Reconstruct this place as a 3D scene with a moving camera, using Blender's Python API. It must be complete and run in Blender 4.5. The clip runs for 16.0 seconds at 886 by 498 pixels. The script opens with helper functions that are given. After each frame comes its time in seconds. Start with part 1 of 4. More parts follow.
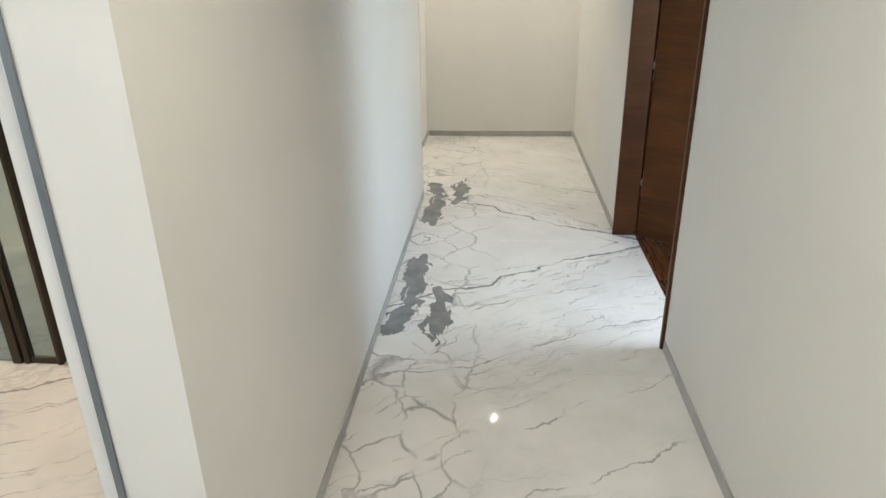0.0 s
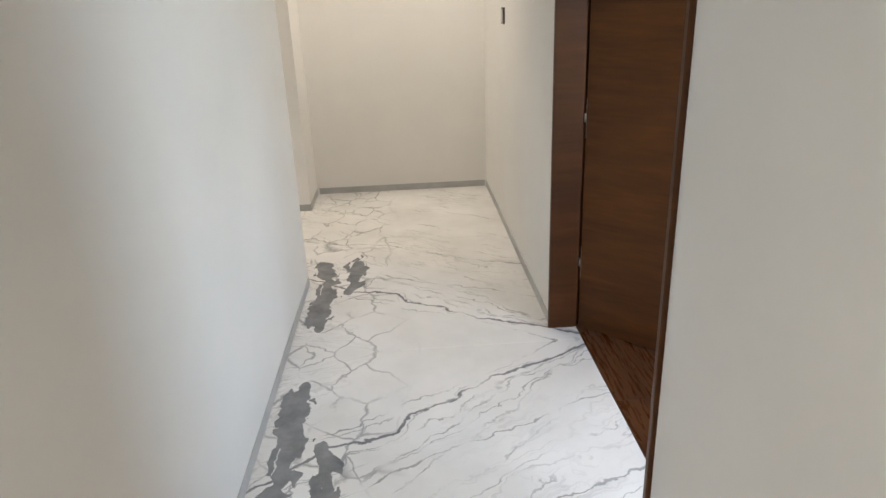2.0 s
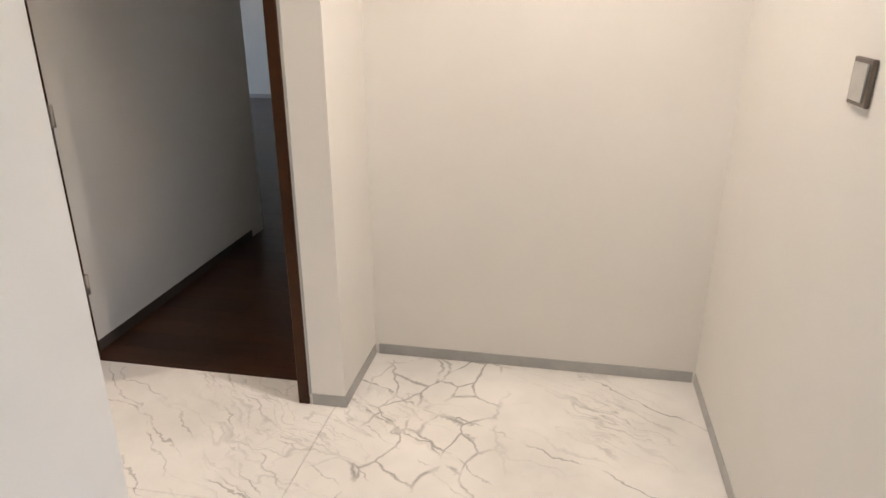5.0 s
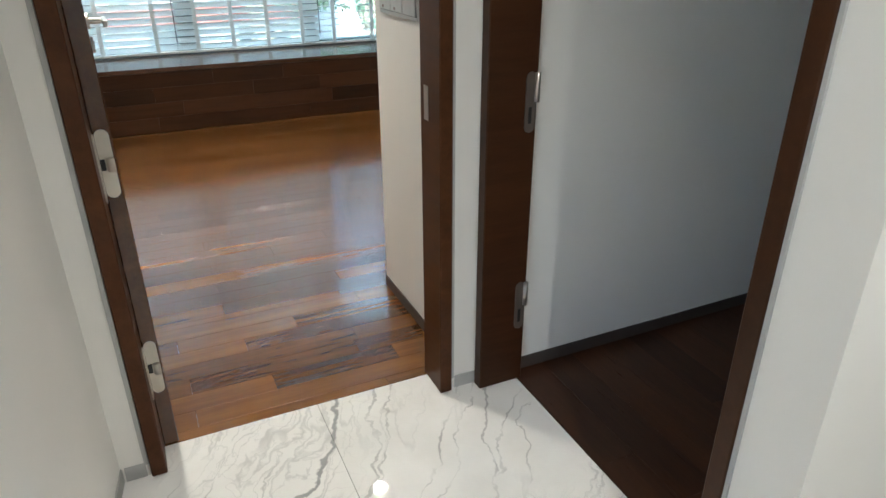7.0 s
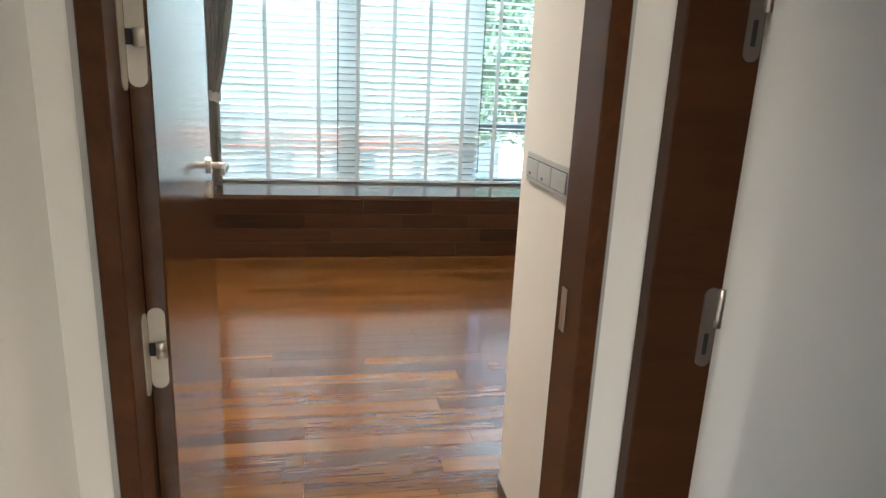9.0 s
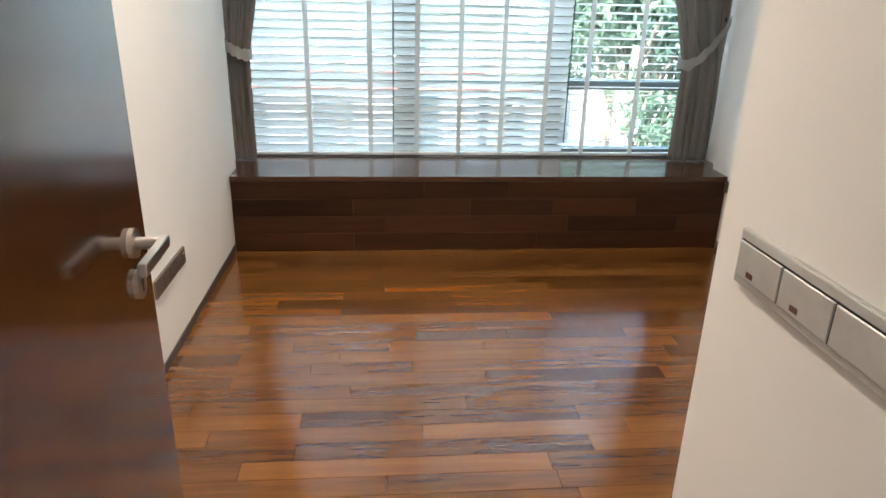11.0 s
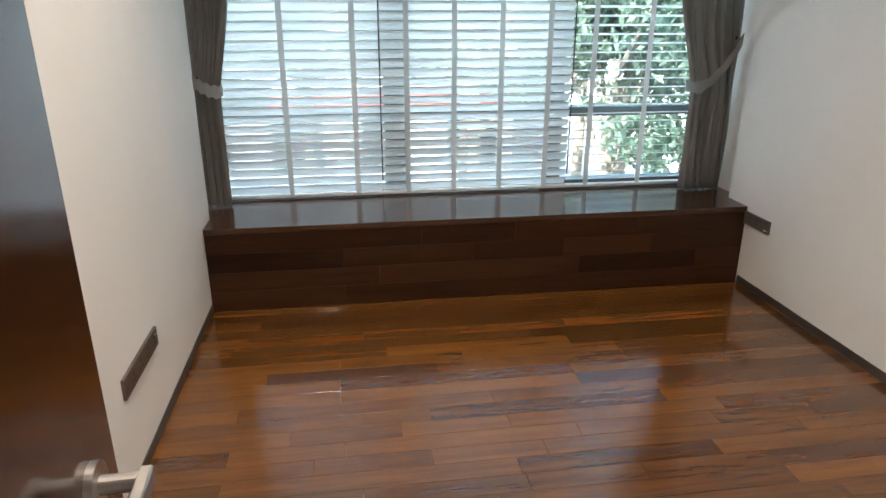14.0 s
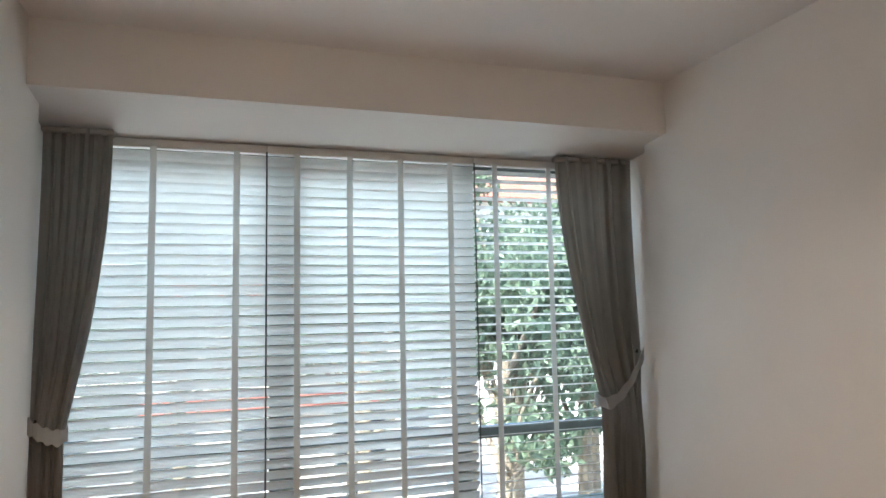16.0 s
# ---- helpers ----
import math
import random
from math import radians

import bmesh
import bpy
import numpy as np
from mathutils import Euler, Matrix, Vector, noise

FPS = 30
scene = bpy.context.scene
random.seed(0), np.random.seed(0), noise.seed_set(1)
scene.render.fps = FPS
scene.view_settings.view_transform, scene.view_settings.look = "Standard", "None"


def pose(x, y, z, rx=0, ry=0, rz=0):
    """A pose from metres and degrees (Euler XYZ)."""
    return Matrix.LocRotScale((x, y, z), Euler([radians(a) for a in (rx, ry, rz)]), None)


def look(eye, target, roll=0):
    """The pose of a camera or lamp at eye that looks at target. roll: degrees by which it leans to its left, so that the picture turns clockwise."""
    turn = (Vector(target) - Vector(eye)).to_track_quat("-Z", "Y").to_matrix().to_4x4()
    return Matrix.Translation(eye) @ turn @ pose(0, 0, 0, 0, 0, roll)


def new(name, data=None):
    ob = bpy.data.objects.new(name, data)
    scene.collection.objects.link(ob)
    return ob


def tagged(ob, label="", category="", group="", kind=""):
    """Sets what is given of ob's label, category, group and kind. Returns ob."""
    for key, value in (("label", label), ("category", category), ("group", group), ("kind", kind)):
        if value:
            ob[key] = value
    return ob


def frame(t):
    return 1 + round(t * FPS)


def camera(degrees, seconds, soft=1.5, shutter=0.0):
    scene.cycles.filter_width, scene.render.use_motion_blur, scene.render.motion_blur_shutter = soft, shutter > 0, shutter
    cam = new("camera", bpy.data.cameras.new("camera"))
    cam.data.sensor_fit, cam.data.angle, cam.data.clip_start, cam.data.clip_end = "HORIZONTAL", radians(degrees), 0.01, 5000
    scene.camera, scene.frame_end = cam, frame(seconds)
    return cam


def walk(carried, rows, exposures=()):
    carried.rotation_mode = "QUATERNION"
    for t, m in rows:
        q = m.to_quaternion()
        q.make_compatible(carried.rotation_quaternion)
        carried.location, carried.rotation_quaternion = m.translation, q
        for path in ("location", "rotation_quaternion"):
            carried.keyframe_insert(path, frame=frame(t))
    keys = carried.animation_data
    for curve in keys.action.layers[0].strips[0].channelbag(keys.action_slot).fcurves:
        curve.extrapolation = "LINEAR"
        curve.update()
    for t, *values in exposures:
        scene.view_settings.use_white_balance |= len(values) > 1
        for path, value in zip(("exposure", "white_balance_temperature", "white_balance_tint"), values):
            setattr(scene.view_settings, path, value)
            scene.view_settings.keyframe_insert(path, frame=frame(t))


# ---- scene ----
cam = camera(67.5, 16.0)
PATH = [
    (0, (-0.078, -0.303, 1.401), (-0.238, 1.531, 0.619), -0.9),
    (0.5, (-0.081, -0.246, 1.386), (-0.066, 1.6, 0.617), -1.0),
    (1, (-0.037, -0.017, 1.423), (-0.028, 1.84, 0.678), -1.8),
    (1.5, (0.0, 0.292, 1.413), (0.002, 2.166, 0.714), -1.6),
    (2, (-0.003, 0.635, 1.412), (0.084, 2.499, 0.69), -2.3),
    (2.5, (0.083, 1.045, 1.431), (0.044, 2.912, 0.716), -2.2),
    (3, (0.048, 1.433, 1.387), (0.046, 3.314, 0.708), -1.9),
    (3.5, (0.06, 1.857, 1.431), (0.068, 3.724, 0.713), -3.6),
    (4, (0.115, 2.249, 1.379), (-0.01, 4.101, 0.635), -2.3),
    (4.2, (0.108, 2.406, 1.399), (-0.04, 4.272, 0.694), -1.7),
    (6.3, (-0.105, 4.169, 1.45), (-1.33, 5.468, 0.549), 0.7),
    (6.5, (-0.109, 4.202, 1.455), (-1.509, 5.313, 0.557), 0.8),
    (7, (-0.213, 4.286, 1.418), (-1.852, 5.04, 0.557), -0.1),
    (7.5, (-0.295, 4.359, 1.432), (-2.052, 4.849, 0.612), 0.8),
    (8, (-0.364, 4.423, 1.445), (-2.141, 4.864, 0.642), 2.5),
    (8.5, (-0.483, 4.494, 1.447), (-2.333, 4.882, 0.793), 3.0),
    (9, (-0.663, 4.511, 1.475), (-2.557, 4.879, 0.951), 2.6),
    (9.2, (-0.75, 4.54, 1.476), (-2.641, 4.86, 0.907), 2.3),
    (11.3, (-1.817, 4.613, 1.57), (-3.678, 4.788, 0.859), 1.4),
    (11.5, (-1.874, 4.619, 1.577), (-3.741, 4.831, 0.892), 0.8),
    (12, (-2.04, 4.499, 1.587), (-3.908, 4.855, 0.968), -0.4),
    (12.5, (-2.102, 4.494, 1.569), (-3.938, 4.827, 0.85), -1.3),
    (13, (-2.135, 4.468, 1.582), (-3.913, 4.771, 0.718), -0.1),
    (13.5, (-2.171, 4.483, 1.597), (-3.975, 4.728, 0.769), -0.8),
    (14, (-2.191, 4.456, 1.618), (-4.054, 4.727, 0.941), 0.0),
    (14.5, (-2.264, 4.51, 1.654), (-4.194, 4.832, 1.239), 1.8),
    (15, (-2.371, 4.433, 1.733), (-4.305, 4.878, 1.481), 2.0),
    (15.5, (-2.517, 4.436, 1.762), (-4.428, 5.024, 1.709), 0.6),
    (16, (-2.643, 4.46, 1.739), (-4.534, 5.084, 1.92), -1.1),
]
EXPOSURES = ((0.0, 2.67, 6250, 5), (1.0, 2.65, 6300, 8), (3.0, 2.55, 6450, 11), (3.5, 2.55, 6550, 12), (4.2, 2.78, 6900, 20), (6.3, 2.8, 5550, 5), (7.0, 2.8, 5450, 4), (8.5, 3.0, 5850, 7), (9.0, 3.05, 5950, 8), (11.5, 2.8, 6000, 13), (12.5, 2.55, 6050, 13), (14.0, 2.52, 5900, 13), (14.5, 2.4, 6100, 17), (15.0, 2.3, 6100, 17), (16.0, 2.12, 6350, 19))
walk(cam, [(t, look(e, g, r)) for t, e, g, r in PATH], exposures=EXPOSURES)

# ---- world, sun, large lights ----
SKY_STRENGTH = 0.15
world = bpy.data.worlds.new("world")
scene.world = world
world.use_nodes = True
wn = world.node_tree
sky = wn.nodes.new("ShaderNodeTexSky")
sky.sky_type = "NISHITA"
sky.sun_disc = False
sky.sun_elevation = radians(52)
sky.sun_rotation = radians(120)
wn.links.new(sky.outputs[0], wn.nodes["Background"].inputs[0])
wn.nodes["Background"].inputs[1].default_value = SKY_STRENGTH
sun = new("sun", bpy.data.lights.new("sun", "SUN"))
sun.data.energy = 5.0
sun.data.angle = radians(0.5)
sun.data.color = (1.0, 0.95, 0.87)
sun.matrix_world = look((0, 0, 0), (-math.sin(radians(120)) * 0.62, -math.cos(radians(120)) * 0.62, -0.79))


def area_lamp(name, eye, target, sx, sy, watts, colour):
    ob = new(name, bpy.data.lights.new(name, "AREA"))
    ob.data.shape, ob.data.size, ob.data.size_y = "RECTANGLE", sx, sy
    ob.data.energy, ob.data.color = watts, colour
    ob.matrix_world = look(eye, target)
    return ob


WARM = (1.0, 0.87, 0.72)
AMBER = (1.0, 0.82, 0.62)
COOL = (0.80, 0.91, 1.0)
# daylight standing in the window openings of the side rooms
area_lamp("daylight_study", (2.25, 1.40, 1.5), (-0.3, 3.3, 1.1), 1.5, 1.4, 3.5, COOL)
area_lamp("daylight_study_side", (3.36, 2.25, 1.6), (0, 3.0, 1.2), 1.5, 1.6, 9, COOL)
area_lamp("daylight_suite", (-5.85, 9.95, 1.6), (0, 9.2, 0.8), 1.2, 1.6, 1.2, COOL)
# added cool fill before the solid landing wall; no opening stands there
area_lamp("landing_fill", (-1.6, -2.2, 1.6), (-1.2, 3, 1.2), 2.0, 1.8, 5.5, (0.93, 0.97, 1.0))
# added unseen lamp outside above the bay's head, strengthening sky light on the blinds
area_lamp("daylight_bay", (-8.6, 5.28, 4.0), (-6.3, 5.28, 1.3), 4.4, 1.4, 48, (0.78, 0.95, 1.0))


# ---- materials ----


def nt(name):
    m = bpy.data.materials.new(name)
    m.use_nodes = True
    t = m.node_tree
    return m, t, t.nodes["Principled BSDF"]


def nd(t, kind, **kw):
    n = t.nodes.new(kind)
    for k, v in kw.items():
        n.inputs[k].default_value = v
    return n


def mth(t, op, a, b=None, clamp=False):
    n = t.nodes.new("ShaderNodeMath")
    n.operation, n.use_clamp = op, clamp
    for i, v in enumerate((a, b)):
        if v is None:
            continue
        if isinstance(v, (int, float)):
            n.inputs[i].default_value = v
        else:
            t.links.new(v, n.inputs[i])
    return n.outputs[0]


def ramp(t, fac, stops):
    n = t.nodes.new("ShaderNodeValToRGB")
    el = n.color_ramp.elements
    while len(el) < len(stops):
        el.new(0.5)
    for e, (p, c) in zip(el, stops):
        e.position = p
        e.color = (*c, 1) if len(c) == 3 else c
    t.links.new(fac, n.inputs[0])
    return n.outputs[0]


def mapped(t, src, scale):
    n = t.nodes.new("ShaderNodeVectorMath")
    n.operation = "MULTIPLY"
    t.links.new(src, n.inputs[0])
    n.inputs[1].default_value = scale
    return n.outputs[0]


def noise_tex(t, vec, scale, detail=4.0, rough=0.55, dist=0.0):
    n = nd(t, "ShaderNodeTexNoise", Scale=scale, Detail=detail, Roughness=rough, Distortion=dist)
    t.links.new(vec, n.inputs["Vector"])
    return n.outputs[0]


def bump(t, bsdf, height, strength, distance=0.01):
    n = nd(t, "ShaderNodeBump", Strength=strength, Distance=distance)
    t.links.new(height, n.inputs["Height"])
    t.links.new(n.outputs[0], bsdf.inputs["Normal"])


def geo_pos(t):
    return t.nodes.new("ShaderNodeNewGeometry").outputs["Position"]


def plain(name, colour, rough=0.5, metal=0.0, vary=0.12, scale=6.0, grain=0.05, fine=180.0):
    """A surface with a soft blotch and a fine relief."""
    m, t, b = nt(name)
    p = geo_pos(t)
    f = noise_tex(t, p, scale)
    lo = tuple(c * (1 - vary) for c in colour)
    hi = tuple(min(1, c * (1 + vary)) for c in colour)
    t.links.new(ramp(t, f, [(0.3, lo), (0.7, hi)]), b.inputs["Base Color"])
    b.inputs["Roughness"].default_value = rough
    b.inputs["Metallic"].default_value = metal
    if grain:
        bump(t, b, noise_tex(t, p, fine, 2.0), grain, 0.002)
    return m


def wood(name, dark, light, rough, axis, per_piece=0.0, stretch=14.0, coat=0.0, space="object", spec=0.5):
    """Grain drawn out along one axis; per_piece: how far whole boards differ."""
    m, t, b = nt(name)
    tc = t.nodes.new("ShaderNodeTexCoord")
    rnd = t.nodes.new("ShaderNodeObjectInfo").outputs["Random"]
    src = tc.outputs["Object"] if space == "object" else geo_pos(t)
    add = t.nodes.new("ShaderNodeVectorMath")
    add.operation = "ADD"
    t.links.new(src, add.inputs[0])
    off = t.nodes.new("ShaderNodeCombineXYZ")
    for i, k in enumerate((37.0, 53.0, 71.0)):
        t.links.new(mth(t, "MULTIPLY", rnd, k), off.inputs[i])
    t.links.new(off.outputs[0], add.inputs[1])
    sc = [stretch] * 3
    sc["xyz".index(axis)] = 1.0
    v = mapped(t, add.outputs[0], sc)
    g1 = noise_tex(t, v, 1.6, 5.0, 0.6, 0.5)
    g2 = noise_tex(t, v, 7.0, 4.0, 0.65, 0.4)
    blot = noise_tex(t, add.outputs[0], 2.3, 3.0)
    f = mth(t, "ADD", mth(t, "MULTIPLY", g1, 0.55), mth(t, "MULTIPLY", g2, 0.3))
    f = mth(t, "ADD", f, mth(t, "MULTIPLY", blot, 0.3))
    f = mth(t, "ADD", mth(t, "SUBTRACT", f, 0.075), mth(t, "MULTIPLY", mth(t, "SUBTRACT", rnd, 0.5), per_piece))
    mid = tuple((a * 0.5 + c * 0.5) for a, c in zip(dark, light))
    t.links.new(ramp(t, f, [(0.22, dark), (0.5, mid), (0.78, light)]), b.inputs["Base Color"])
    t.links.new(mth(t, "ADD", mth(t, "MULTIPLY", g2, 0.14), rough - 0.07), b.inputs["Roughness"])
    b.inputs["Coat Weight"].default_value = coat
    b.inputs["Specular IOR Level"].default_value = spec
    b.inputs["Coat Roughness"].default_value = 0.12
    b.inputs["Coat IOR"].default_value = 1.36
    bump(t, b, g2, 0.015, 0.002)
    return m


def marble():
    """White slabs, book-matched about one joint, with slanting grey veins and a broken grey band."""
    m, t, b = nt("white_marble")
    p = geo_pos(t)
    s = t.nodes.new("ShaderNodeSeparateXYZ")
    t.links.new(p, s.inputs[0])
    d = mth(t, "ABSOLUTE", mth(t, "SUBTRACT", s.outputs[1], 3.12))
    c = t.nodes.new("ShaderNodeCombineXYZ")
    t.links.new(s.outputs[0], c.inputs[0])
    t.links.new(d, c.inputs[1])
    warp = nd(t, "ShaderNodeTexNoise", Scale=1.9, Detail=4.0, Roughness=0.55)
    t.links.new(c.outputs[0], warp.inputs["Vector"])
    w = t.nodes.new("ShaderNodeSeparateXYZ")
    t.links.new(warp.outputs["Color"], w.inputs[0])
    wx = mth(t, "MULTIPLY", mth(t, "SUBTRACT", w.outputs[0], 0.5), 0.30)
    wy = mth(t, "MULTIPLY", mth(t, "SUBTRACT", w.outputs[1], 0.5), 0.30)
    fine = nd(t, "ShaderNodeTexNoise", Scale=13.0, Detail=5.0, Roughness=0.6)
    t.links.new(c.outputs[0], fine.inputs["Vector"])
    jit = mth(t, "MULTIPLY", mth(t, "SUBTRACT", fine.outputs[0], 0.5), 0.055)
    X = mth(t, "ADD", mth(t, "ADD", s.outputs[0], wx), jit)
    D = mth(t, "ADD", mth(t, "ADD", d, wy), jit)
    # across: distance square to the slanting veins; along: distance down them
    across = mth(t, "ADD", mth(t, "MULTIPLY", X, 0.50), mth(t, "MULTIPLY", D, 0.87))
    along = mth(t, "SUBTRACT", mth(t, "MULTIPLY", X, 0.87), mth(t, "MULTIPLY", D, 0.50))
    thick = noise_tex(t, c.outputs[0], 5.0, 3.0)
    gate = noise_tex(t, c.outputs[0], 1.3, 2.0)

    def line(at, width, keep, turn=0.0):
        q = mth(t, "SUBTRACT", across, at)
        if turn:
            q = mth(t, "ADD", q, mth(t, "MULTIPLY", along, turn))
        q = mth(t, "DIVIDE", mth(t, "ABSOLUTE", q), mth(t, "MULTIPLY", thick, width * 1.5))
        q = mth(t, "MULTIPLY", mth(t, "SUBTRACT", 1.0, q, True), 2.0, True)
        return mth(t, "MULTIPLY", q, mth(t, "MULTIPLY", mth(t, "SUBTRACT", thick, keep), 6.0, True))

    def ridges(kx, ky, scale, width, keep):
        v = t.nodes.new("ShaderNodeCombineXYZ")
        t.links.new(mth(t, "MULTIPLY", across, kx), v.inputs[0])
        t.links.new(mth(t, "MULTIPLY", along, ky), v.inputs[1])
        n = noise_tex(t, v.outputs[0], scale, 2.0, 0.5)
        q = mth(t, "SUBTRACT", 1.0, mth(t, "DIVIDE", mth(t, "ABSOLUTE", mth(t, "SUBTRACT", n, 0.5)), width), True)
        return mth(t, "MULTIPLY", q, mth(t, "MULTIPLY", mth(t, "SUBTRACT", gate, keep), 6.0, True), True)

    vein = line(0.39, 0.013, 0.30)
    for at, width, keep, turn, share in ((0.435, 0.006, 0.40, 0.05, 0.75), (0.345, 0.005, 0.42, -0.10, 0.7), (0.52, 0.0045, 0.40, 0.12, 0.6), (0.66, 0.006, 0.38, -0.06, 0.65),
                                         (0.83, 0.0045, 0.42, 0.08, 0.55), (1.02, 0.007, 0.36, -0.05, 0.7), (1.10, 0.004, 0.42, 0.1, 0.5), (1.42, 0.006, 0.40, 0.05, 0.65), (1.75, 0.006, 0.40, -0.08, 0.6), (2.15, 0.007, 0.38, 0.06, 0.6), (2.6, 0.006, 0.4, -0.05, 0.6)):
        vein = mth(t, "MAXIMUM", vein, mth(t, "MULTIPLY", line(at, width, keep, turn), share))
    for at, width, keep, turn, share in ((0.365, 0.007, 0.38, 0.16, 0.75), (0.41, 0.005, 0.42, -0.18, 0.7), (0.47, 0.006, 0.42, 0.20, 0.65), (0.575, 0.006, 0.44, 0.28, 0.6),
                                         (0.60, 0.004, 0.44, -0.14, 0.5), (0.73, 0.005, 0.44, 0.22, 0.5), (0.92, 0.005, 0.42, 0.16, 0.55), (1.22, 0.005, 0.42, 0.14, 0.55)):
        vein = mth(t, "MAXIMUM", vein, mth(t, "MULTIPLY", line(at, width, keep, turn), share))
    vein = mth(t, "MAXIMUM", vein, mth(t, "MULTIPLY", ridges(4.2, 0.8, 1.6, 0.012, 0.44), 0.45))
    vein = mth(t, "MAXIMUM", vein, mth(t, "MULTIPLY", ridges(7.5, 1.2, 1.9, 0.020, 0.49), 0.42))
    vein = mth(t, "MAXIMUM", vein, mth(t, "MULTIPLY", ridges(2.6, 2.2, 3.4, 0.012, 0.50), 0.30))
    # the broken band beside the passage wall: two strands of grey and a net of cracks
    vv = t.nodes.new("ShaderNodeCombineXYZ")
    t.links.new(X, vv.inputs[0])
    t.links.new(mth(t, "MULTIPLY", D, 0.75), vv.inputs[1])
    cell = t.nodes.new("ShaderNodeTexVoronoi")
    cell.inputs["Scale"].default_value = 15.0
    t.links.new(vv.outputs[0], cell.inputs["Vector"])
    cs = t.nodes.new("ShaderNodeSeparateXYZ")
    t.links.new(cell.outputs["Color"], cs.inputs[0])

    def strand(at, slope, half, d_mid, d_half):
        ax = mth(t, "ADD", mth(t, "MULTIPLY", mth(t, "SUBTRACT", d, d_mid), slope), at)
        o = mth(t, "DIVIDE", mth(t, "ABSOLUTE", mth(t, "SUBTRACT", X, ax)), half)
        e = mth(t, "DIVIDE", mth(t, "ABSOLUTE", mth(t, "SUBTRACT", D, d_mid)), d_half)
        e = mth(t, "MULTIPLY", mth(t, "MULTIPLY", e, e), mth(t, "MULTIPLY", e, e))
        q = mth(t, "SUBTRACT", mth(t, "ADD", mth(t, "MULTIPLY", cs.outputs[0], 1.25), 0.34), mth(t, "ADD", o, e))
        return mth(t, "MULTIPLY", q, 16.0, True)

    dark = mth(t, "MAXIMUM", strand(-0.475, -0.14, 0.058, 0.64, 0.44), strand(-0.335, 0.02, 0.046, 0.85, 0.26))
    off = mth(t, "ABSOLUTE", mth(t, "ADD", X, 0.40))
    wide = mth(t, "SUBTRACT", 1.0, mth(t, "DIVIDE", off, 0.34), True)
    vor = t.nodes.new("ShaderNodeTexVoronoi")
    vor.feature = "DISTANCE_TO_EDGE"
    vor.inputs["Scale"].default_value = 6.5
    t.links.new(vv.outputs[0], vor.inputs["Vector"])
    net = mth(t, "SUBTRACT", 1.0, mth(t, "DIVIDE", vor.outputs["Distance"], 0.040), True)
    netn = mth(t, "MULTIPLY", mth(t, "SUBTRACT", thick, 0.40), 7.0, True)
    net = mth(t, "MULTIPLY", mth(t, "MULTIPLY", net, mth(t, "MULTIPLY", wide, 2.2, True)), netn)
    lobby = mth(t, "MULTIPLY", mth(t, "ADD", s.outputs[0], 0.762), 400.0, True)
    vein = mth(t, "MULTIPLY", vein, mth(t, "ADD", mth(t, "MULTIPLY", lobby, 0.25), 0.75))
    vein = mth(t, "MAXIMUM", vein, mth(t, "MULTIPLY", net, 0.75))
    vein = mth(t, "MAXIMUM", vein, dark)
    cloud = noise_tex(t, c.outputs[0], 3.0, 5.0)
    base = ramp(t, cloud, [(0.3, (0.70, 0.69, 0.67)), (0.65, (0.83, 0.82, 0.80))])
    grey = ramp(t, fine.outputs[0], [(0.3, (0.15, 0.155, 0.165)), (0.7, (0.27, 0.27, 0.275))])
    mix = t.nodes.new("ShaderNodeMix")
    mix.data_type = "RGBA"
    t.links.new(vein, mix.inputs[0])
    t.links.new(base, mix.inputs[6])
    t.links.new(grey, mix.inputs[7])
    t.links.new(mix.outputs[2], b.inputs["Base Color"])
    t.links.new(mth(t, "ADD", mth(t, "MULTIPLY", fine.outputs[0], 0.02), 0.022), b.inputs["Roughness"])
    return m


def fabric(name, lo, hi):
    m, t, b = nt(name)
    p = geo_pos(t)
    f = noise_tex(t, mapped(t, p, (1, 1, 0.25)), 9.0, 5.0)
    t.links.new(ramp(t, f, [(0.3, lo), (0.7, hi)]), b.inputs["Base Color"])
    b.inputs["Roughness"].default_value = 0.48
    b.inputs["Sheen Weight"].default_value = 0.25
    bump(t, b, noise_tex(t, mapped(t, p, (1, 1, 0.3)), 420.0, 2.0), 0.25, 0.002)
    return m


def translucent(name, colour, share):
    m, t, b = nt(name)
    p = geo_pos(t)
    f = noise_tex(t, p, 7.0, 3.0)
    col = ramp(t, f, [(0.3, tuple(c * 0.94 for c in colour)), (0.7, colour)])
    t.links.new(col, b.inputs["Base Color"])
    b.inputs["Roughness"].default_value = 0.42
    tr = t.nodes.new("ShaderNodeBsdfTranslucent")
    t.links.new(col, tr.inputs[0])
    mx = t.nodes.new("ShaderNodeMixShader")
    mx.inputs[0].default_value = share
    t.links.new(b.outputs[0], mx.inputs[1])
    t.links.new(tr.outputs[0], mx.inputs[2])
    t.links.new(mx.outputs[0], t.nodes["Material Output"].inputs[0])
    return m


def glass(name, tint):
    m, t, b = nt(name)
    b.inputs["Base Color"].default_value = (*tint, 1)
    b.inputs["Transmission Weight"].default_value = 1.0
    b.inputs["Roughness"].default_value = 0.0
    b.inputs["IOR"].default_value = 1.45
    return m


def emitter(name, colour, strength):
    m, t, b = nt(name)
    b.inputs["Emission Color"].default_value = (*colour, 1)
    b.inputs["Emission Strength"].default_value = strength
    return m


